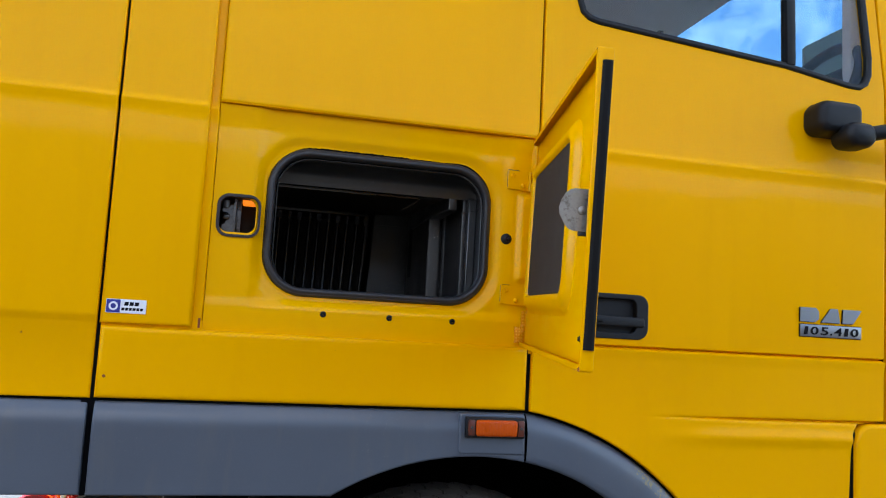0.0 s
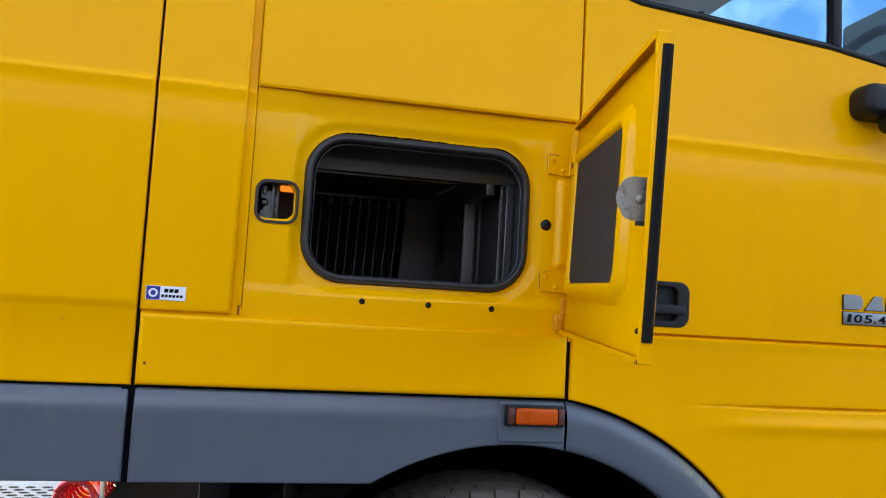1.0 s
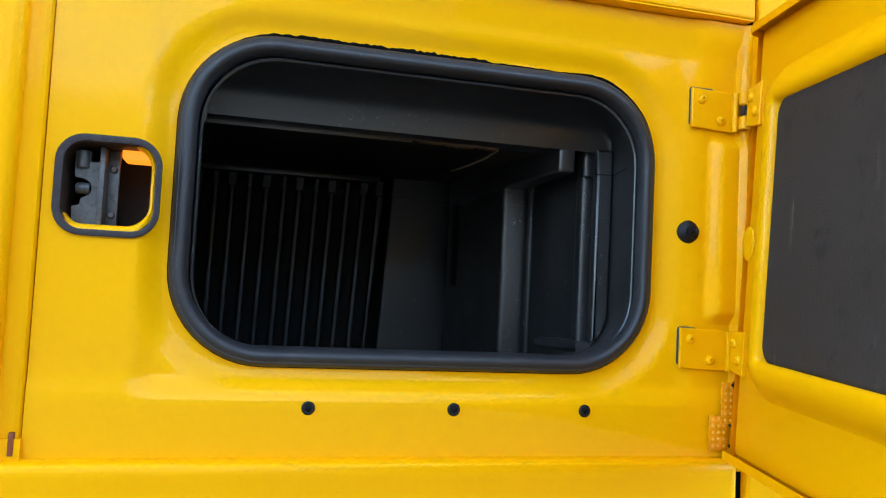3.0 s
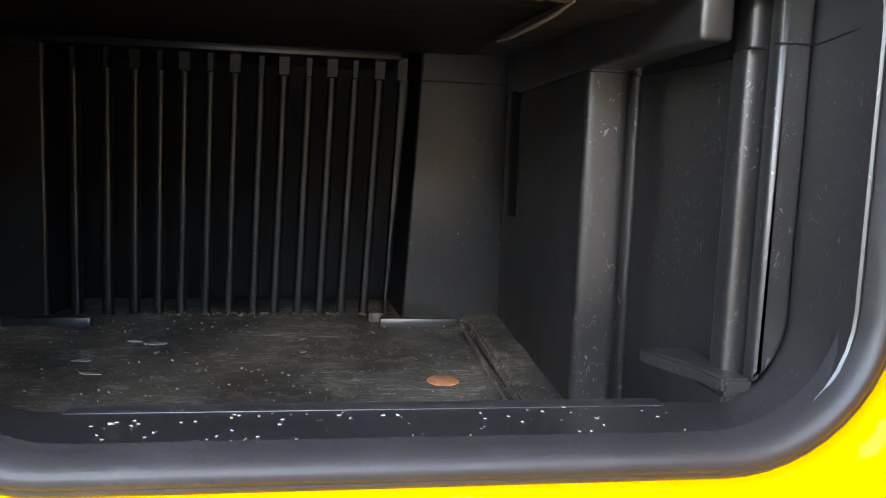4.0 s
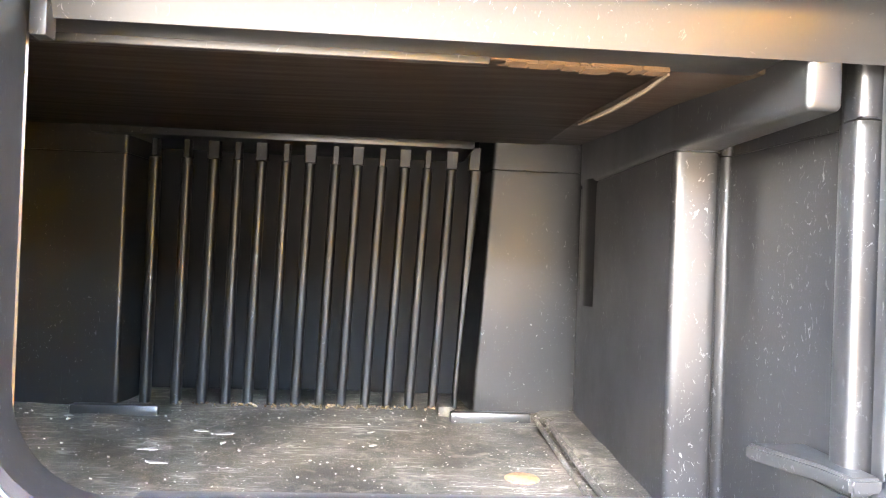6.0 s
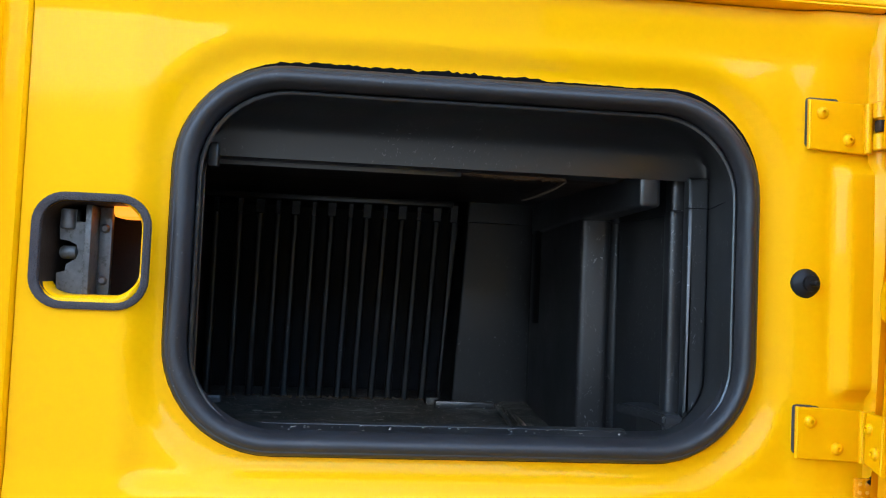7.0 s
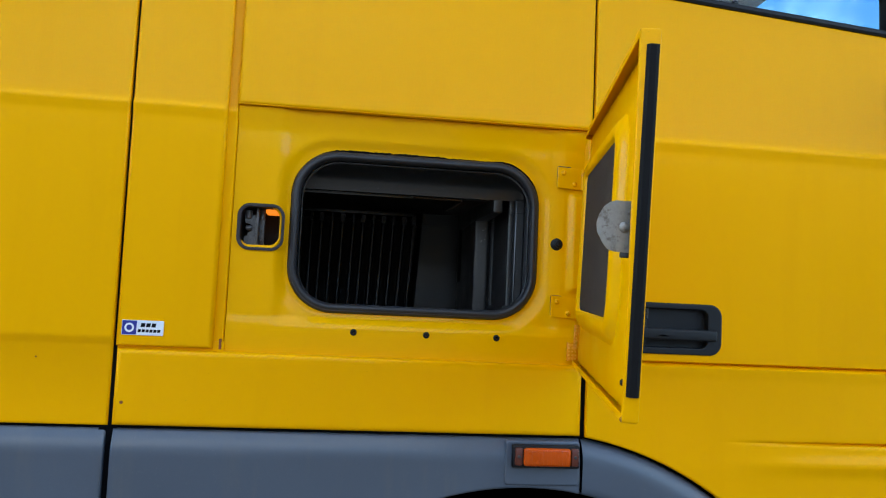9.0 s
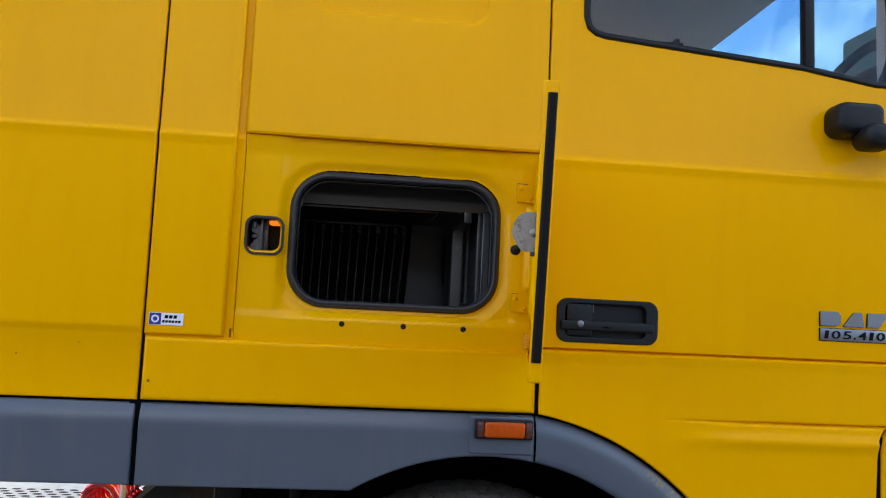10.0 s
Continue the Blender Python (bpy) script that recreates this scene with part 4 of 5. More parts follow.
random.seed(4)
for k in range(34):
    u = k / 33
    x0 = 0.273 + 0.112 * u
    h = 0.001 + 0.002 * min(1, u * 2.2)
    box(x0, 1.7665 + random.uniform(-0.001, 0.002), 1.8995 - h * random.uniform(0.6, 1.1), x0 + random.uniform(0.004, 0.016), 1.776 + random.uniform(-0.003, 0.008), 1.9015, 0.0003, 1, bm=sp)
part("splintered_edge", sp, RAWWOOD, liner, "splintered pale wood along the broken board edge")
part("loose_strip", tube([(0.394, 1.774, 1.897), (0.3915, 1.81, 1.894), (0.387, 1.87, 1.8925), (0.3835, 1.93, 1.8935), (0.382, 1.958, 1.895)], [0.001, 0.0016, 0.002, 0.0018, 0.0013], 8), WIRE, liner, "pale splinter of wood hanging loose")
bm = box(0.396, 1.775, 1.9005, 0.462, 2.275, 1.908, 0.002)
bmesh.ops.bisect_plane(bm, geom=bm.verts[:] + bm.edges[:] + bm.faces[:], plane_co=(0, 2.02, 0), plane_no=(0, 1, 0))
for v in bm.verts:
    v.co.z += (v.co.y - 1.77) * 0.022 + 0.046 * (v.co.y - 1.77) ** 2
part("side_ledge", bm, BOARD, liner)
part("locker_roof", box(-0.28, 1.675, 1.955, 0.56, 2.42, 1.97, 0), BLACK, liner)
part("locker_back", box(-0.28, 2.41, 1.5, 0.56, 2.42, 1.96, 0), BLACK, liner)
part("locker_under", box(-0.28, 1.67, 1.535, 0.56, 2.42, 1.545, 0), BLACK, liner)
part("locker_end", box(-0.288, 1.67, 1.53, -0.28, 2.42, 1.97, 0), BLACK, liner)
part("locker_end", box(0.56, 1.67, 1.53, 0.57, 2.42, 1.97, 0), BLACK, liner)
part("drain_cap", lathe((0.350, 2.0015, floor_z(0, 2.0) - 0.002), (0, 0, 1), ((0.0165, 0), (0.0165, 0.002), (0.0145, 0.0035), (0.004, 0.0045)), 24), COPPER, liner, "rusty orange round cap in the floor")

# litter in the locker
random.seed(9)


def scrap(x, y, w, d, turn):
    bm = bmesh.new()
    n = 7
    ring = []
    for k in range(n):
        a = 2 * math.pi * k / n
        q = random.uniform(0.7, 1.1)
        ring.append(bm.verts.new((w * q * math.cos(a), d * q * math.sin(a), random.uniform(0.0, 0.0008))))
    f = bm.faces.new(ring)
    bmesh.ops.poke(bm, faces=[f])
    bmesh.ops.solidify(bm, geom=bm.faces[:], thickness=0.0006)
    ob = link("paper_scrap", bm, PAPER, None)
    ob.matrix_basis = pose(x, y, floor_z(x, y) + 0.003, 0, 0, turn)
    tagged(ob, "small torn paper scrap on the dusty locker floor", "paper scrap", "litter in the locker")


for a in ((0.0504, 2.134, 0.011, 0.007, 20), (0.0224, 2.145, 0.009, 0.005, -10), (0.0556, 2.098, 0.005, 0.003, 60), (-0.1406, 2.204, 0.006, 0.005, 0), (0.0093, 2.023, 0.014, 0.004, -15), (0.209, 2.097, 0.005, 0.003, 30), (0.207, 2.153, 0.006, 0.0025, 40), (-0.010, 2.067, 0.012, 0.004, -5)):
    scrap(*a)
bm = bmesh.new()
for k in range(460):
    x, y = random.uniform(-0.24, 0.44), random.uniform(1.74, 2.25)
    if random.random() < 0.35:
        y = random.uniform(2.19, 2.285)
    s = random.uniform(0.0003, 0.0011)
    bmesh.ops.create_cube(bm, size=1, matrix=Matrix.LocRotScale((x, y, floor_z(x, y) + 0.0018), Euler((0.3, 0.2, random.random() * 3)), (s * 2.2, s, s)))
for k in range(90):
    x, y = random.uniform(0.10, 0.46), random.uniform(1.655, 1.722)
    s = random.uniform(0.0003, 0.0010)
    bmesh.ops.create_cube(bm, size=1, matrix=Matrix.LocRotScale((x, y, 1.637 - 0.048 * (y - 1.645) + 0.0004), Euler((0.3, 0.2, random.random() * 3)), (s * 2.6, s, s * 0.6)))
grit = link("grit", bm, PAPER, None)
tagged(grit, "pale grit and crumbs strewn over the locker floor", "grit", kind="stuff")
bm = bmesh.new()
for k in range(170):
    x = random.triangular(-0.06, 0.33, 0.17)
    s = random.uniform(0.0006, 0.0024)
    bmesh.ops.create_cube(bm, size=1, matrix=Matrix.LocRotScale((x, 2.284 + random.uniform(-0.010, 0.010), floor_z(x, 2.28) + 0.003), Euler((random.random(), random.random(), random.random() * 3)), (s * 2, s, s)))
tagged(link("dirt_crumbs", bm, DIRT, None), "brown dirt crumbs along the foot of the locker's back wall", "dirt", kind="stuff")

# ---- cab door ----
DOOR = arc(WHEEL[0], WHEEL[1], 0.775, 80.2, -8, 44) + [(1.30, 0.45), (1.575, 0.45), (1.582, 1.335), (1.60, 1.366), (1.686, 1.3745), (1.70, 2.3), (1.62, 3.12), (0.664, 3.12), (0.661, 1.40)]
WIN = [(0.752, 2.43), (0.762, 2.40), (0.782, 2.384), (0.81, 2.377), (1.373, 2.334), (1.58, 2.303), (1.615, 2.303), (1.638, 2.318), (1.65, 2.345), (1.652, 2.40), (1.60, 2.9), (1.585, 2.935), (1.55, 2.95), (0.80, 2.95), (0.765, 2.93), (0.752, 2.9)]


def door_bend(x, z):
    d = lean(x, z)
    if 1.532 < z < 1.548:
        d += 0.015 * math.exp(-((z - 1.541) / 0.0026) ** 2)
    if z < 1.40:
        d += 0.012 * math.exp(-((z - 1.3715) / 0.003) ** 2) * step(x, 0.95, 1.35)
        d += -0.008 * math.exp(-((z - 1.325) / 0.016) ** 2) * step(x, 0.95, 1.25) + max(0.0, 1.31 - z) * 0.05
    if 1.5 < z <= 1.536:
        d -= 0.004 * math.exp(-((z - 1.534) / 0.018) ** 2)
    return d


door = part("cab_door", sheet(DOOR, FACE, holes=[WIN, rrect(0.704, 1.567, 0.962, 1.668, 0.022)], cuts=CREASE + (1.28, 1.29, 1.30, 1.31, 1.318, 1.325, 1.332, 1.34, 1.35, 1.358, 1.364, 1.3675, 1.3695, 1.3715, 1.3735, 1.376, 1.38, 1.386, 1.40, 1.500, 1.51, 1.518, 1.525, 1.530, 1.534, 1.5365, 1.5385, 1.540, 1.541, 1.542, 1.5435, 1.5455, 1.550), xcuts=[0.7 + 0.05 * i for i in range(19)], bend=door_bend), YELLOW, truck, "closed yellow cab door")
bm = bmesh.new()
rings(bm, [[(x, FACE + dy + lean(x, z), z) for x, z in inset(ccw(WIN), d)] for d, dy in ((-0.004, 0.004), (-0.003, -0.003), (0.002, -0.006), (0.010, -0.005), (0.014, 0.0), (0.014, 0.012))])
bmesh.ops.recalc_face_normals(bm, faces=bm.faces)
part("window_gasket", bm, BLACK, door)
bm = bmesh.new()
bm.faces.new([bm.verts.new((x, FACE + 0.008 + lean(x, z), z)) for x, z in inset(ccw(WIN), 0.006)])
bmesh.ops.solidify(bm, geom=bm.faces[:], thickness=0.004)
bmesh.ops.recalc_face_normals(bm, faces=bm.faces)
pane = part("window_pane", bm, PANE, door)
pane.visible_shadow = False
bm = box(1.372, 1.592, 2.342, 1.400, 1.622, 2.95, 0.003)
for v in bm.verts:
    v.co.y += lean(v.co.x, v.co.z)
part("window_divider", bm, BLACK, door)
for gx0, gx1, gz0, gz1, gy in ((0.640, 0.672, 1.372, 1.531, 1.613), (0.664, 0.680, 1.531, 2.052, 1.622), (0.652, 0.672, 2.052, 3.12, 1.613)):
    part("door_gap", sheet([(gx0, gz0), (gx1, gz0), (gx1, gz1), (gx0, gz1)], gy, edge=((0, 0.01), (0, 0), (0.001, 0)), cuts=CREASE, bend=lean), GAP, truck, "dark gap along the cab door")
bm = bmesh.new()
vs = [[bm.verts.new((x, 1.634, z)) for x, z in arc(WHEEL[0], WHEEL[1], r, 82, -8, 40)] for r in (0.70, 0.83)]
for i in range(40):
    bm.faces.new((vs[0][i], vs[0][i + 1], vs[1][i + 1], vs[1][i]))
part("arch_backing", bm, GAP, truck)

# door handle
tray = part("handle_tray", sheet(rrect(0.698, 1.561, 0.968, 1.674, 0.028), FACE - 0.004, holes=[rrect(0.722, 1.577, 0.934, 1.660, 0.016)], edge=((0, 0.006), (0, 0.0015), (0.001, 0.0004), (0.003, 0), (0.004, 0)), hole=((0, 0.035), (-0.001, 0.004), (-0.002, 0.0012), (-0.004, 0), (-0.005, 0))), HANDLE, truck, "black plastic door handle")
part("tray_bottom", box(0.715, 1.614, 1.57, 0.94, 1.622, 1.667, 0), HANDLE, tray)
part("grip", box(0.708, 1.588, 1.5925, 0.955, 1.604, 1.617, 0.005, 3), HANDLE, tray)
part("lock_block", box(0.724, 1.593, 1.578, 0.792, 1.63, 1.660, 0.004), BLACK, tray)
part("key_lock", lathe((0.759, 1.588, 1.609), (0, -1, 0), ((0.0085, -0.004), (0.0085, 0.001), (0.007, 0.002), (0.002, 0.002), (0.0015, 0.0005)), 20), CHROME, tray, "chrome key lock")
bm = bmesh.new()
bm.faces.new([bm.verts.new((x, 1.5872, z)) for x, z in ((0.812, 1.600), (0.845, 1.600), (0.828, 1.6045))])
bmesh.ops.solidify(bm, geom=bm.faces[:], thickness=0.0006)
part("arrow_mark", bm, GREY, tray)
part("scuff", box(0.792, 1.5925, 1.638, 0.7935, 1.6, 1.660, 0.0003, 1), CHROME, tray)

# ---- badge and sticker ----
badge = part("number_plate_badge", box(1.4145, 1.594, 1.5955, 1.608, 1.5985, 1.6275, 0.0012), CHROME, door, "silver model badge with dark digits")
part("badge_edge", box(1.4130, 1.5975, 1.5940, 1.6090, 1.5992, 1.6290, 0.0006), BADGE, door)


def bars(parts_of, y, mat, parent, name, depth=0.003):
    for lp in parts_of:
        bm = bmesh.new()
        vs = rings(bm, [[(x, yy, z) for x, z in ccw(lp)] for yy in (y, y - depth)])
        bm.faces.new(vs[-1])
        bm.faces.new(vs[0])
        bmesh.ops.recalc_face_normals(bm, faces=bm.faces)
        part(name, bm, mat, parent)


def word(text, size, mat, parent, m, span, name="digits", depth=0.0008):
    cu = bpy.data.curves.new("text", "FONT")
    cu.body, cu.size, cu.extrude, cu.shear, cu.resolution_u = text, size, depth, 0.06, 3
    cu.offset = size * 0.014
    cu.align_x, cu.align_y = "CENTER", "CENTER"
    tmp = new("text", cu)
    bpy.context.view_layer.update()
    me = bpy.data.meshes.new_from_object(tmp.evaluated_get(bpy.context.evaluated_depsgraph_get()))
    bpy.data.objects.remove(tmp)
    co = [v.co for v in me.vertices]
    lo = [min(c[k] for c in co) for k in range(2)]
    hi = [max(c[k] for c in co) for k in range(2)]
    for v in me.vertices:
        v.co.x = (v.co.x - (lo[0] + hi[0]) / 2) * span[0] / (hi[0] - lo[0])
        v.co.y = (v.co.y - (lo[1] + hi[1]) / 2) * span[1] / (hi[1] - lo[1])
    me.materials.clear()
    me.materials.append(mat)
    return place(name, me, parent, "", m)


dx = 1.4222
for ch, wide in zip("105.410", (0.019, 0.030, 0.029, 0.010, 0.030, 0.019, 0.030)):
    dot = ch == "."
    word(ch, 0.041, BADGE, door, pose(dx + wide / 2, 1.5935, 1.6035 if dot else 1.6115, 90), (0.0055 if dot else wide - 0.005, 0.0055 if dot else 0.0215), "point" if dot else "digit")
    dx += wide + 0.0018
LZ0, LZ1 = 1.635, 1.673
BLOCKS = [[(1.412, LZ0), (1.462, LZ0), (1.474, LZ0 + 0.008), (1.474, LZ1 - 0.010), (1.464, LZ1), (1.412, LZ1)],
          [(1.482, LZ0), (1.514, LZ1), (1.538, LZ1), (1.546, LZ0)],
          [(1.554, LZ0), (1.590, LZ0), (1.620, LZ1), (1.557, LZ1)]]


def squeeze(loops):
    return [[(1.4145 + (x - 1.412) * 0.935, z) for x, z in lp] for lp in loops]


bars([[(x - 0.0012, z - 0.0012) for x, z in lp] for lp in squeeze(BLOCKS)], 1.5988, BADGE, door, "badge_edge", 0.0025)
bars(squeeze(BLOCKS), 1.5985, CHROME, door, "badge_shape", 0.0045)
sticker = part("sticker", box(-0.3165, 1.5975, 1.5575, -0.2345, 1.5992, 1.5875, 0.0004, 1), WHITE, truck, "blue and white dealer sticker")
bars([[(-0.3155, 1.5585), (-0.2875, 1.5585), (-0.2875, 1.5865), (-0.3155, 1.5865)]], 1.5976, BLUE, sticker, "blue_field", 0.0003)
bm = bmesh.new()
vs = rings(bm, [[(-0.3015 + r * math.cos(radians(a)), 1.5971, 1.5725 + r * math.sin(radians(a))) for a in range(0, 360, 15)] for r in (0.0095, 0.0055)])
part("ring_mark", bm, WHITE, sticker)
bars([[(-0.2800 + k * 0.0105, 1.574), (-0.2715 + k * 0.0105, 1.574), (-0.2700 + k * 0.0105, 1.582), (-0.2785 + k * 0.0105, 1.582)] for k in range(3)] +
     [[(-0.2850 + k * 0.0076, 1.5635), (-0.2790 + k * 0.0076, 1.5635), (-0.2780 + k * 0.0076, 1.5695), (-0.2840 + k * 0.0076, 1.5695)] for k in range(6)], 1.5976, BADGE, sticker, "text_bar", 0.0003)
for cxx, czz, rr_ in ((-0.307, 1.422, 0.004), (-0.478, 1.507, 0.002), (-0.62, 1.475, 0.002), (0.247, 1.556, 0.0025), (1.21, 2.338, 0.003)):
    part("paint_chip", lathe((cxx, FACE + (0.0212 if czz > 1.53 and cxx < 0.6 else (0.0055 if cxx < -0.4 else (0.0132 if czz > 2 else 0.0002))), czz), (0, -1, 0), ((rr_, 0), (rr_ * 0.7, 0.0006)), 7), RUST, truck)
part("paint_chip", lathe((-0.306, 1.61, 1.352), (0, -1, 0), ((0.0025, 0), (0.002, 0.0009)), 7), WHITE, skirt)

# ---- front lower panel, front corner ----
part("panel_gap", box(1.57, 1.608, 0.45, 1.60, 1.65, 1.345, 0.002), GAP, truck)
part("bumper_corner", sheet([(1.589, 0.45), (2.05, 0.45), (2.05, 1.3685), (1.640, 1.3685), (1.622, 1.364), (1.608, 1.352), (1.598, 1.334), (1.593, 1.31)], FACE - 0.004, edge=SOFT), YELLOW, truck)
part("front_pillar", sheet([(1.694, 1.3745), (2.04, 1.3745), (2.04, 2.3), (1.95, 3.12), (1.626, 3.12), (1.706, 2.3)], FACE, cuts=CREASE, bend=lean), YELLOW, truck)
part("pillar_gap", sheet([(1.68, 1.38), (1.71, 1.38), (1.715, 2.3), (1.69, 2.3)], 1.614, edge=((0, 0.01), (0, 0), (0.001, 0)), cuts=CREASE, bend=lean), GAP, truck)

# ---- mirror arm foot ----
mf = bmesh.new()
vs = rings(mf, [[(x, y, z) for x, z in inset(rrect(1.424, 2.141, 1.561, 2.234, (0.032, 0.03, 0.026, 0.034), 8), d)] for d, y in ((0.004, 1.602), (0.0, 1.59), (0.0, 1.552), (0.001, 1.544), (0.003, 1.537), (0.0065, 1.531), (0.011, 1.527), (0.016, 1.5245), (0.0195, 1.5235))])
mf.faces.new(vs[-1])
bmesh.ops.recalc_face_normals(mf, faces=mf.faces)
arm = part("mirror_arm", mf, BLACK, truck, "black plastic mirror arm")
kn = bmesh.new()
vs = rings(kn, [[(x, y, z) for x, z in inset(rrect(1.477, 2.100, 1.566, 2.168, 0.03, 6), d)] for d, y in ((0.004, 1.56), (0.0, 1.54), (0.0, 1.50), (0.006, 1.487), (0.015, 1.481))])
kn.faces.new(vs[-1])
bmesh.ops.recalc_face_normals(kn, faces=kn.faces)
part("knuckle_joint", kn, BLACK, arm)
part("arm_tube", tube([(1.545, 1.51, 2.139), (1.61, 1.49, 2.153), (1.75, 1.46, 2.16), (1.95, 1.42, 2.17)], 0.02, 14), BLACK, arm)

# ---- cab shell and inside ----
part("cab_roof", box(-0.33, 1.66, 3.40, 2.0, 4.0, 3.46, 0.02), YELLOW, truck)
part("cab_back", box(-0.32, 1.64, 1.2, -0.29, 3.98, 3.42, 0.004), YELLOW, truck)
part("cab_floor", box(-0.3, 1.63, 1.40, 2.0, 3.98, 1.43, 0), BLACK, truck)
far = sheet([(-0.33, 1.2), (2.05, 1.2), (2.05, 3.44), (-0.33, 3.44)], 0, holes=[rrect(0.78, 2.35, 1.62, 2.95, 0.05)], edge=((0, 0.03), (0, 0)), hole=((0, 0.03), (0, 0)))
part("far_side", far, YELLOW, truck, basis=Matrix.Translation((0, 3.97, 0)))
fr = sheet([(1.64, 1.2), (3.98, 1.2), (3.98, 3.44), (1.64, 3.44)], 0, holes=[rrect(1.74, 2.30, 3.88, 3.18, 0.03)], edge=((0, 0.04), (0, 0)), hole=((0, 0.04), (0, 0)))
part("cab_front", fr, YELLOW, truck, basis=Matrix(((0, -1, 0, 2.03), (1, 0, 0, 0), (0, 0, 1, 0), (0, 0, 0, 1))))
bm = bmesh.new()
bm.faces.new([bm.verts.new((2.01, y, z)) for y, z in rrect(1.72, 2.28, 3.9, 3.20, 0.03)])
bmesh.ops.solidify(bm, geom=bm.faces[:], thickness=0.005)
bmesh.ops.recalc_face_normals(bm, faces=bm.faces)
shield = part("windscreen", bm, SCREEN, truck)
shield.visible_shadow = False
part("headliner", box(-0.28, 1.66, 3.12, 1.99, 3.96, 3.15, 0.005), HEADLINER, truck, "light grey cab headliner")
part("bunk_wall", box(0.55, 1.66, 1.98, 0.58, 3.96, 3.12, 0.004), HEADLINER, truck)
part("dashboard", box(1.72, 1.68, 1.95, 1.98, 3.9, 2.38, 0.06, 4), BLACK, truck)
part("door_card", box(0.68, 1.625, 1.5, 1.68, 1.645, 2.29, 0.005), BLACK, truck)
part("steering_wheel", tube([(1.65 + 0.10 * math.cos(a), 1.87 + 0.20 * math.sin(a), 2.335 + 0.19 * math.cos(a)) for a in [2 * math.pi * k / 40 for k in range(40)]], 0.017, 10, True), BLACK, truck, "black steering wheel")
bars([[(1.766, 2.30), (2.0, 2.30), (2.0, 2.735), (1.775, 2.603), (1.766, 2.592)]], 2.034, TEAL, truck, "dash_card", 0.008)
part("binnacle", box(1.70, 1.70, 2.30, 1.96, 1.98, 2.455, 0.06, 4), BLACK, truck)
bm = box(1.70, 1.735, 2.30, 1.745, 1.775, 3.1, 0.008)
part("pillar_trim", bm, HEADLINER, truck)
part("curtain_rail", tube([(0.84, 1.75, 2.428), (0.96, 1.75, 2.431), (1.085, 1.75, 2.435)], 0.004, 8), BLACK, truck, "thin black curtain rail")
part("rail_clip", box(1.058, 1.742, 2.408, 1.073, 1.758, 2.447, 0.002), BLACK, truck)

# ---- wheel, wheel house, chassis ----
TR = 0.535
tp = [(0.30, 0.0), (0.44, -0.008), (0.492, 0.006), (0.515, 0.022), (0.520, 0.05), (0.522, 0.16), (0.520, 0.27), (0.515, 0.298), (0.492, 0.315), (0.44, 0.33), (0.30, 0.32)]
wc = (WHEEL[0], 1.64, 0.076 + TR)
wheel = part("wheel", lathe(wc, (0, 1, 0), tp, 64), TYRE, truck, "worn black tyre on a steel rim")
part("rim", lathe((wc[0], wc[1] + 0.02, wc[2]), (0, 1, 0), ((0.02, 0.06), (0.12, 0.05), (0.14, 0.09), (0.24, 0.08), (0.285, 0.0), (0.298, -0.004), (0.300, 0.01)), 40), STEEL, wheel)
NB = 54
meshes = {}
for row, (y0, y1, sk) in enumerate(((0.003, 0.062, 0.25), (0.0645, 0.1235, 0.6), (0.126, 0.194, 0.0), (0.1965, 0.2555, -0.6), (0.258, 0.317, -0.25))):
    bm = bmesh.new()
    da = 2 * math.pi / NB * 0.487
    pts = []
    for (ua, vy) in ((-1, 0), (-0.75 + sk * 0.2, 0.5), (-1, 1), (1, 1), (1.25 + sk * 0.2, 0.5), (1, 0)):
        pts.append((ua * da, y0 + (y1 - y0) * vy))
    lo = [bm.verts.new((math.sin(a) * 0.512, y, math.cos(a) * 0.512)) for a, y in pts]
    drop = [0.012 if (row == 0 and y < 0.02) or (row == 4 and y > 0.3) else 0 for a, y in pts]
    hi = [bm.verts.new((math.sin(a * 0.95) * (TR - q), y, math.cos(a * 0.95) * (TR - q))) for (a, y), q in zip(pts, drop)]
    for i in range(6):
        bm.faces.new((lo[i - 1], lo[i], hi[i], hi[i - 1]))
    bm.faces.new(hi)
    bmesh.ops.recalc_face_normals(bm, faces=bm.faces)
    me = bpy.data.meshes.new("tread_block")
    bm.to_mesh(me)
    bm.free()
    me.materials.append(TYRE)
    for k in range(NB):
        place("tread_block", me, wheel, "", Matrix.Translation(wc) @ pose(0, 0, 0, 0, 360 / NB * (k + (0.5 if row % 2 else 0)), 0))
# The housing's deep shade is put into its colour.
bm = bmesh.new()
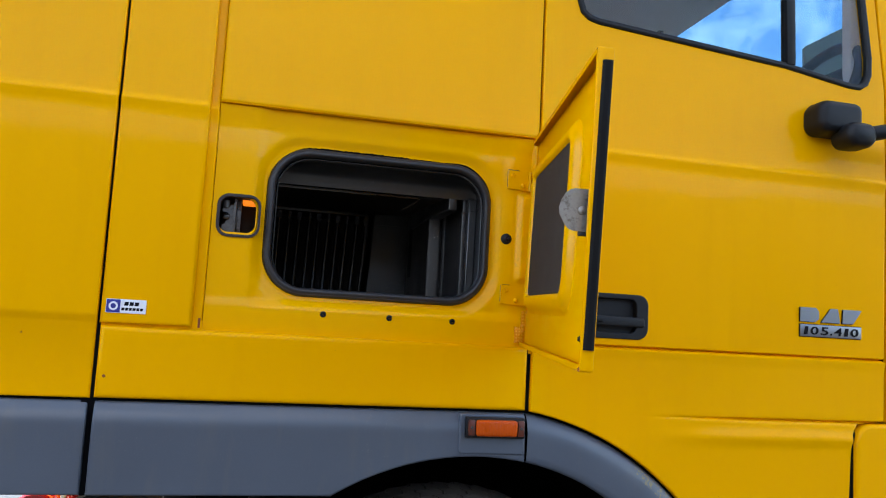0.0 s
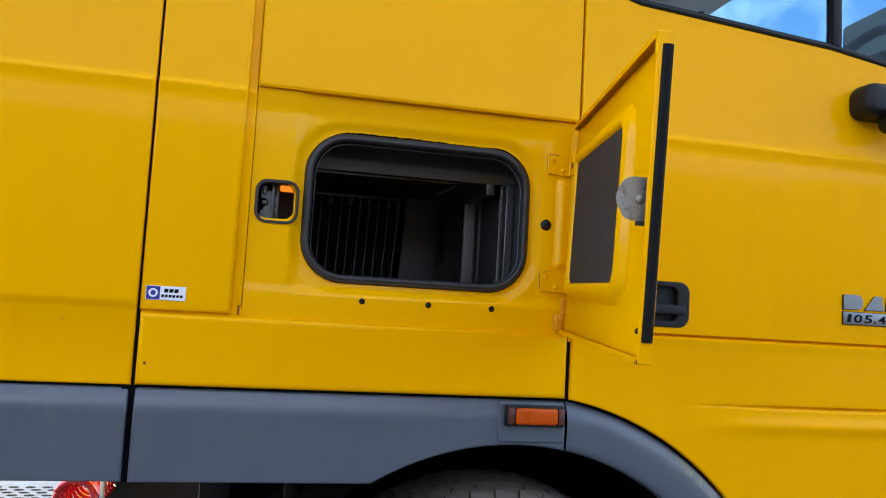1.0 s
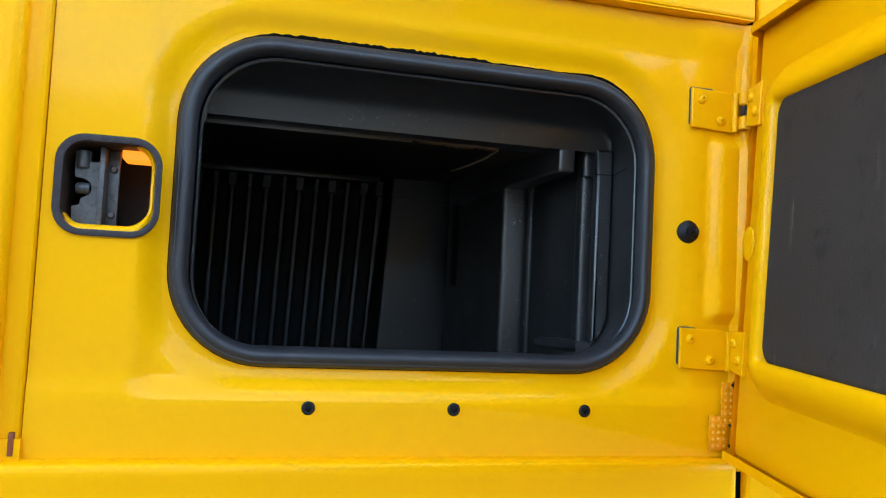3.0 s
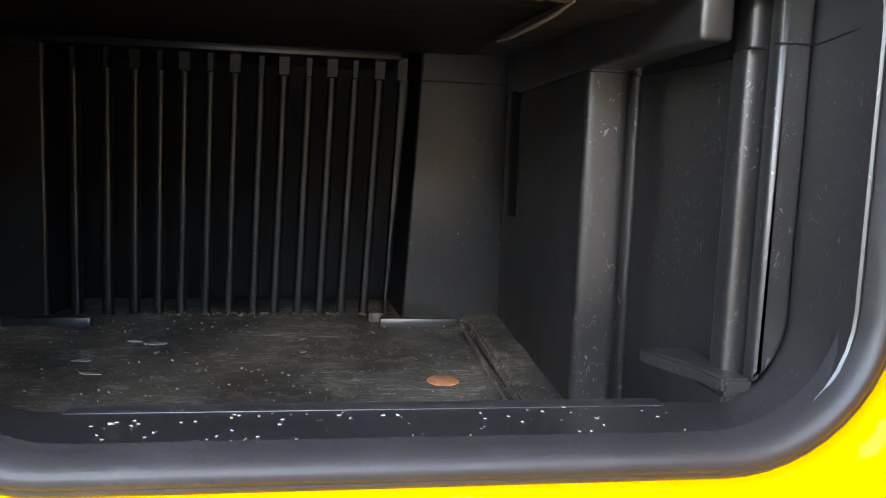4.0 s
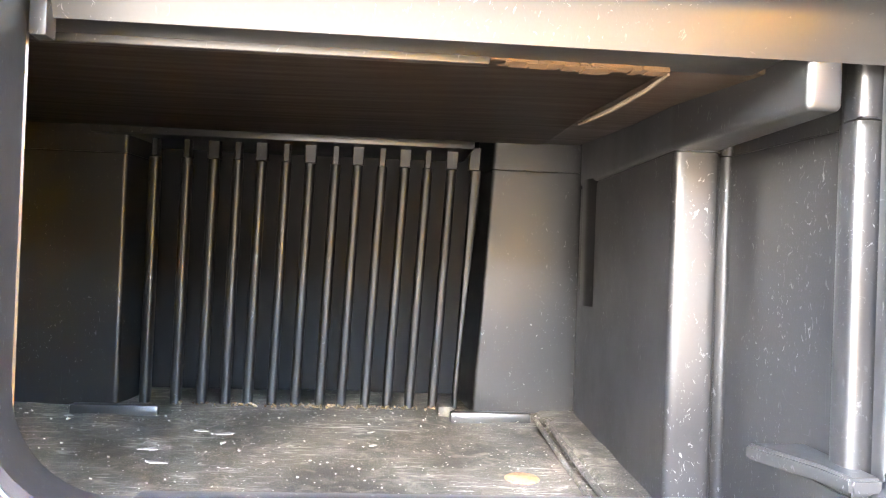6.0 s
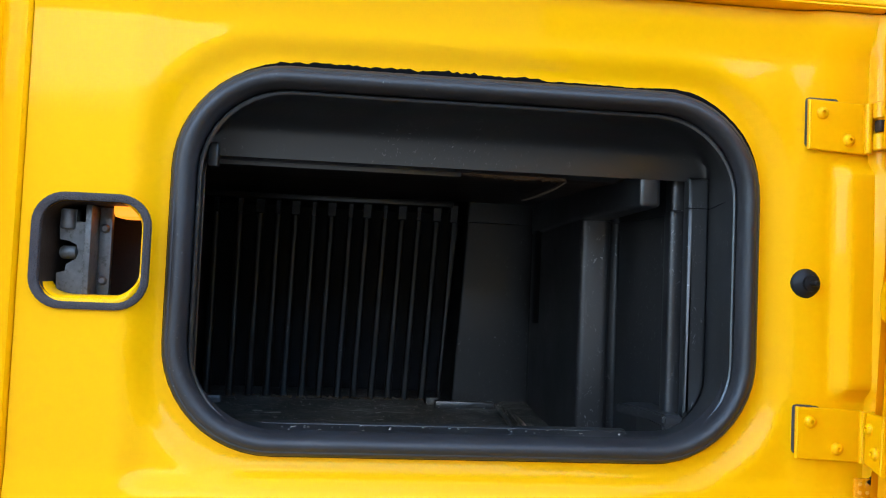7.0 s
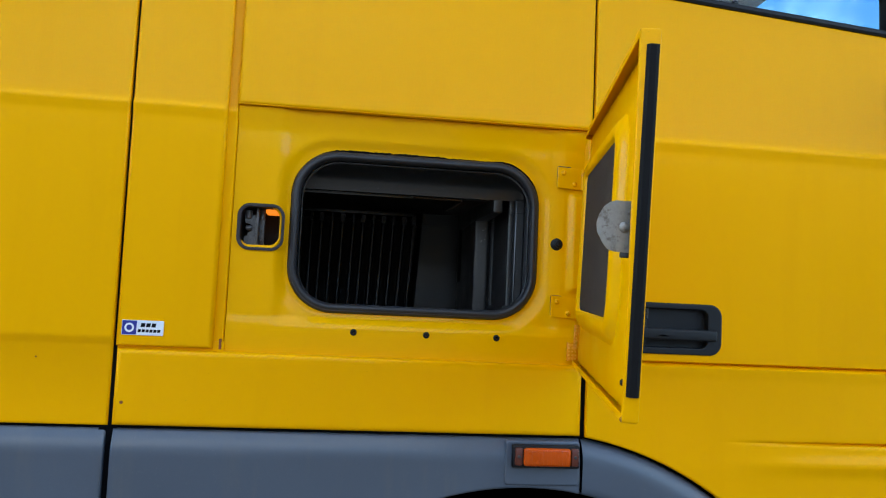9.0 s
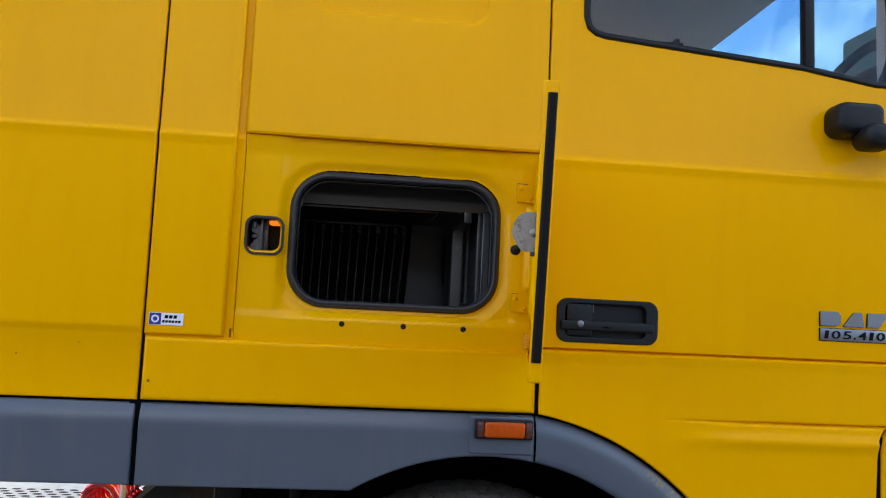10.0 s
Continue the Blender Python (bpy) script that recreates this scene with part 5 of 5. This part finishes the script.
rings(bm, [[(x, y, z) for x, z in arc(WHEEL[0], WHEEL[1], 0.662, 200, -20, 40)] for y in (1.612, 2.25)])
for f in [f for f in bm.faces if f.calc_area() > 0.2]:
    bm.faces.remove(f)
part("wheel_house", bm, GAP, truck, "wheel housing, coloured near-black for the shade in the arch")
part("house_wall", box(-0.2, 2.25, 0.5, 1.3, 2.26, 1.4, 0), GAP, truck)
part("chassis_rail", box(-3.5, 2.35, 0.62, 1.9, 2.43, 0.92, 0.01), DARKSTEEL, truck)
part("chassis_rail", box(-3.5, 3.17, 0.62, 1.9, 3.25, 0.92, 0.01), DARKSTEEL, truck)
part("cab_underside", box(-0.31, 1.66, 1.20, 0.20, 3.9, 1.23, 0.004), BLACK, truck)
part("mounting_bracket", box(-0.2, 2.0, 0.9, -0.12, 2.08, 1.21, 0.006), BLACK, truck)
part("mounting_bracket", box(0.02, 1.95, 0.95, 0.06, 2.05, 1.21, 0.006), BLACK, truck)
# catwalk plate with slots
cw = sheet([(-1.5, 1.75), (-0.46, 1.75), (-0.46, 3.6), (-1.5, 3.6)], 0, edge=((0, 0.03), (0, 0.0), (0.002, 0)))
catwalk = part("catwalk", cw, ALU, truck, "perforated aluminium catwalk plate", basis=Matrix(((1, 0, 0, 0), (0, 0, 1, 0), (0, -1, 0, 1.03), (0, 0, 0, 1))))
sl = bpy.data.meshes.new("slot")
bm = lathe((0, 0, 0), (0, 0, 1), ((0.0135, 0), (0.0135, 0.0004)), 12)
for v in bm.verts:
    v.co.y *= 0.62
bm.to_mesh(sl)
bm.free()
sl.materials.append(GAP)
for j in range(14):
    for i in range(12):
        place("slot", sl, truck, "", pose(-0.50 - 0.042 * i - (0.021 if j % 2 else 0), 1.78 + 0.03 * j, 1.0302))
hp = [(-0.46 + 0.045 * math.cos(a), 1.80 + 0.0028 * a * 2, 1.085 + 0.045 * math.sin(a)) for a in [k * math.pi / 8 for k in range(16 * 7)]]
part("air_hose", tube(hp, 0.009, 8), REDHOSE, truck, "coiled red air hose behind the cab")
part("hose_bracket", box(-0.408, 1.80, 1.04, -0.40, 1.83, 1.17, 0.002), WHITE, truck)
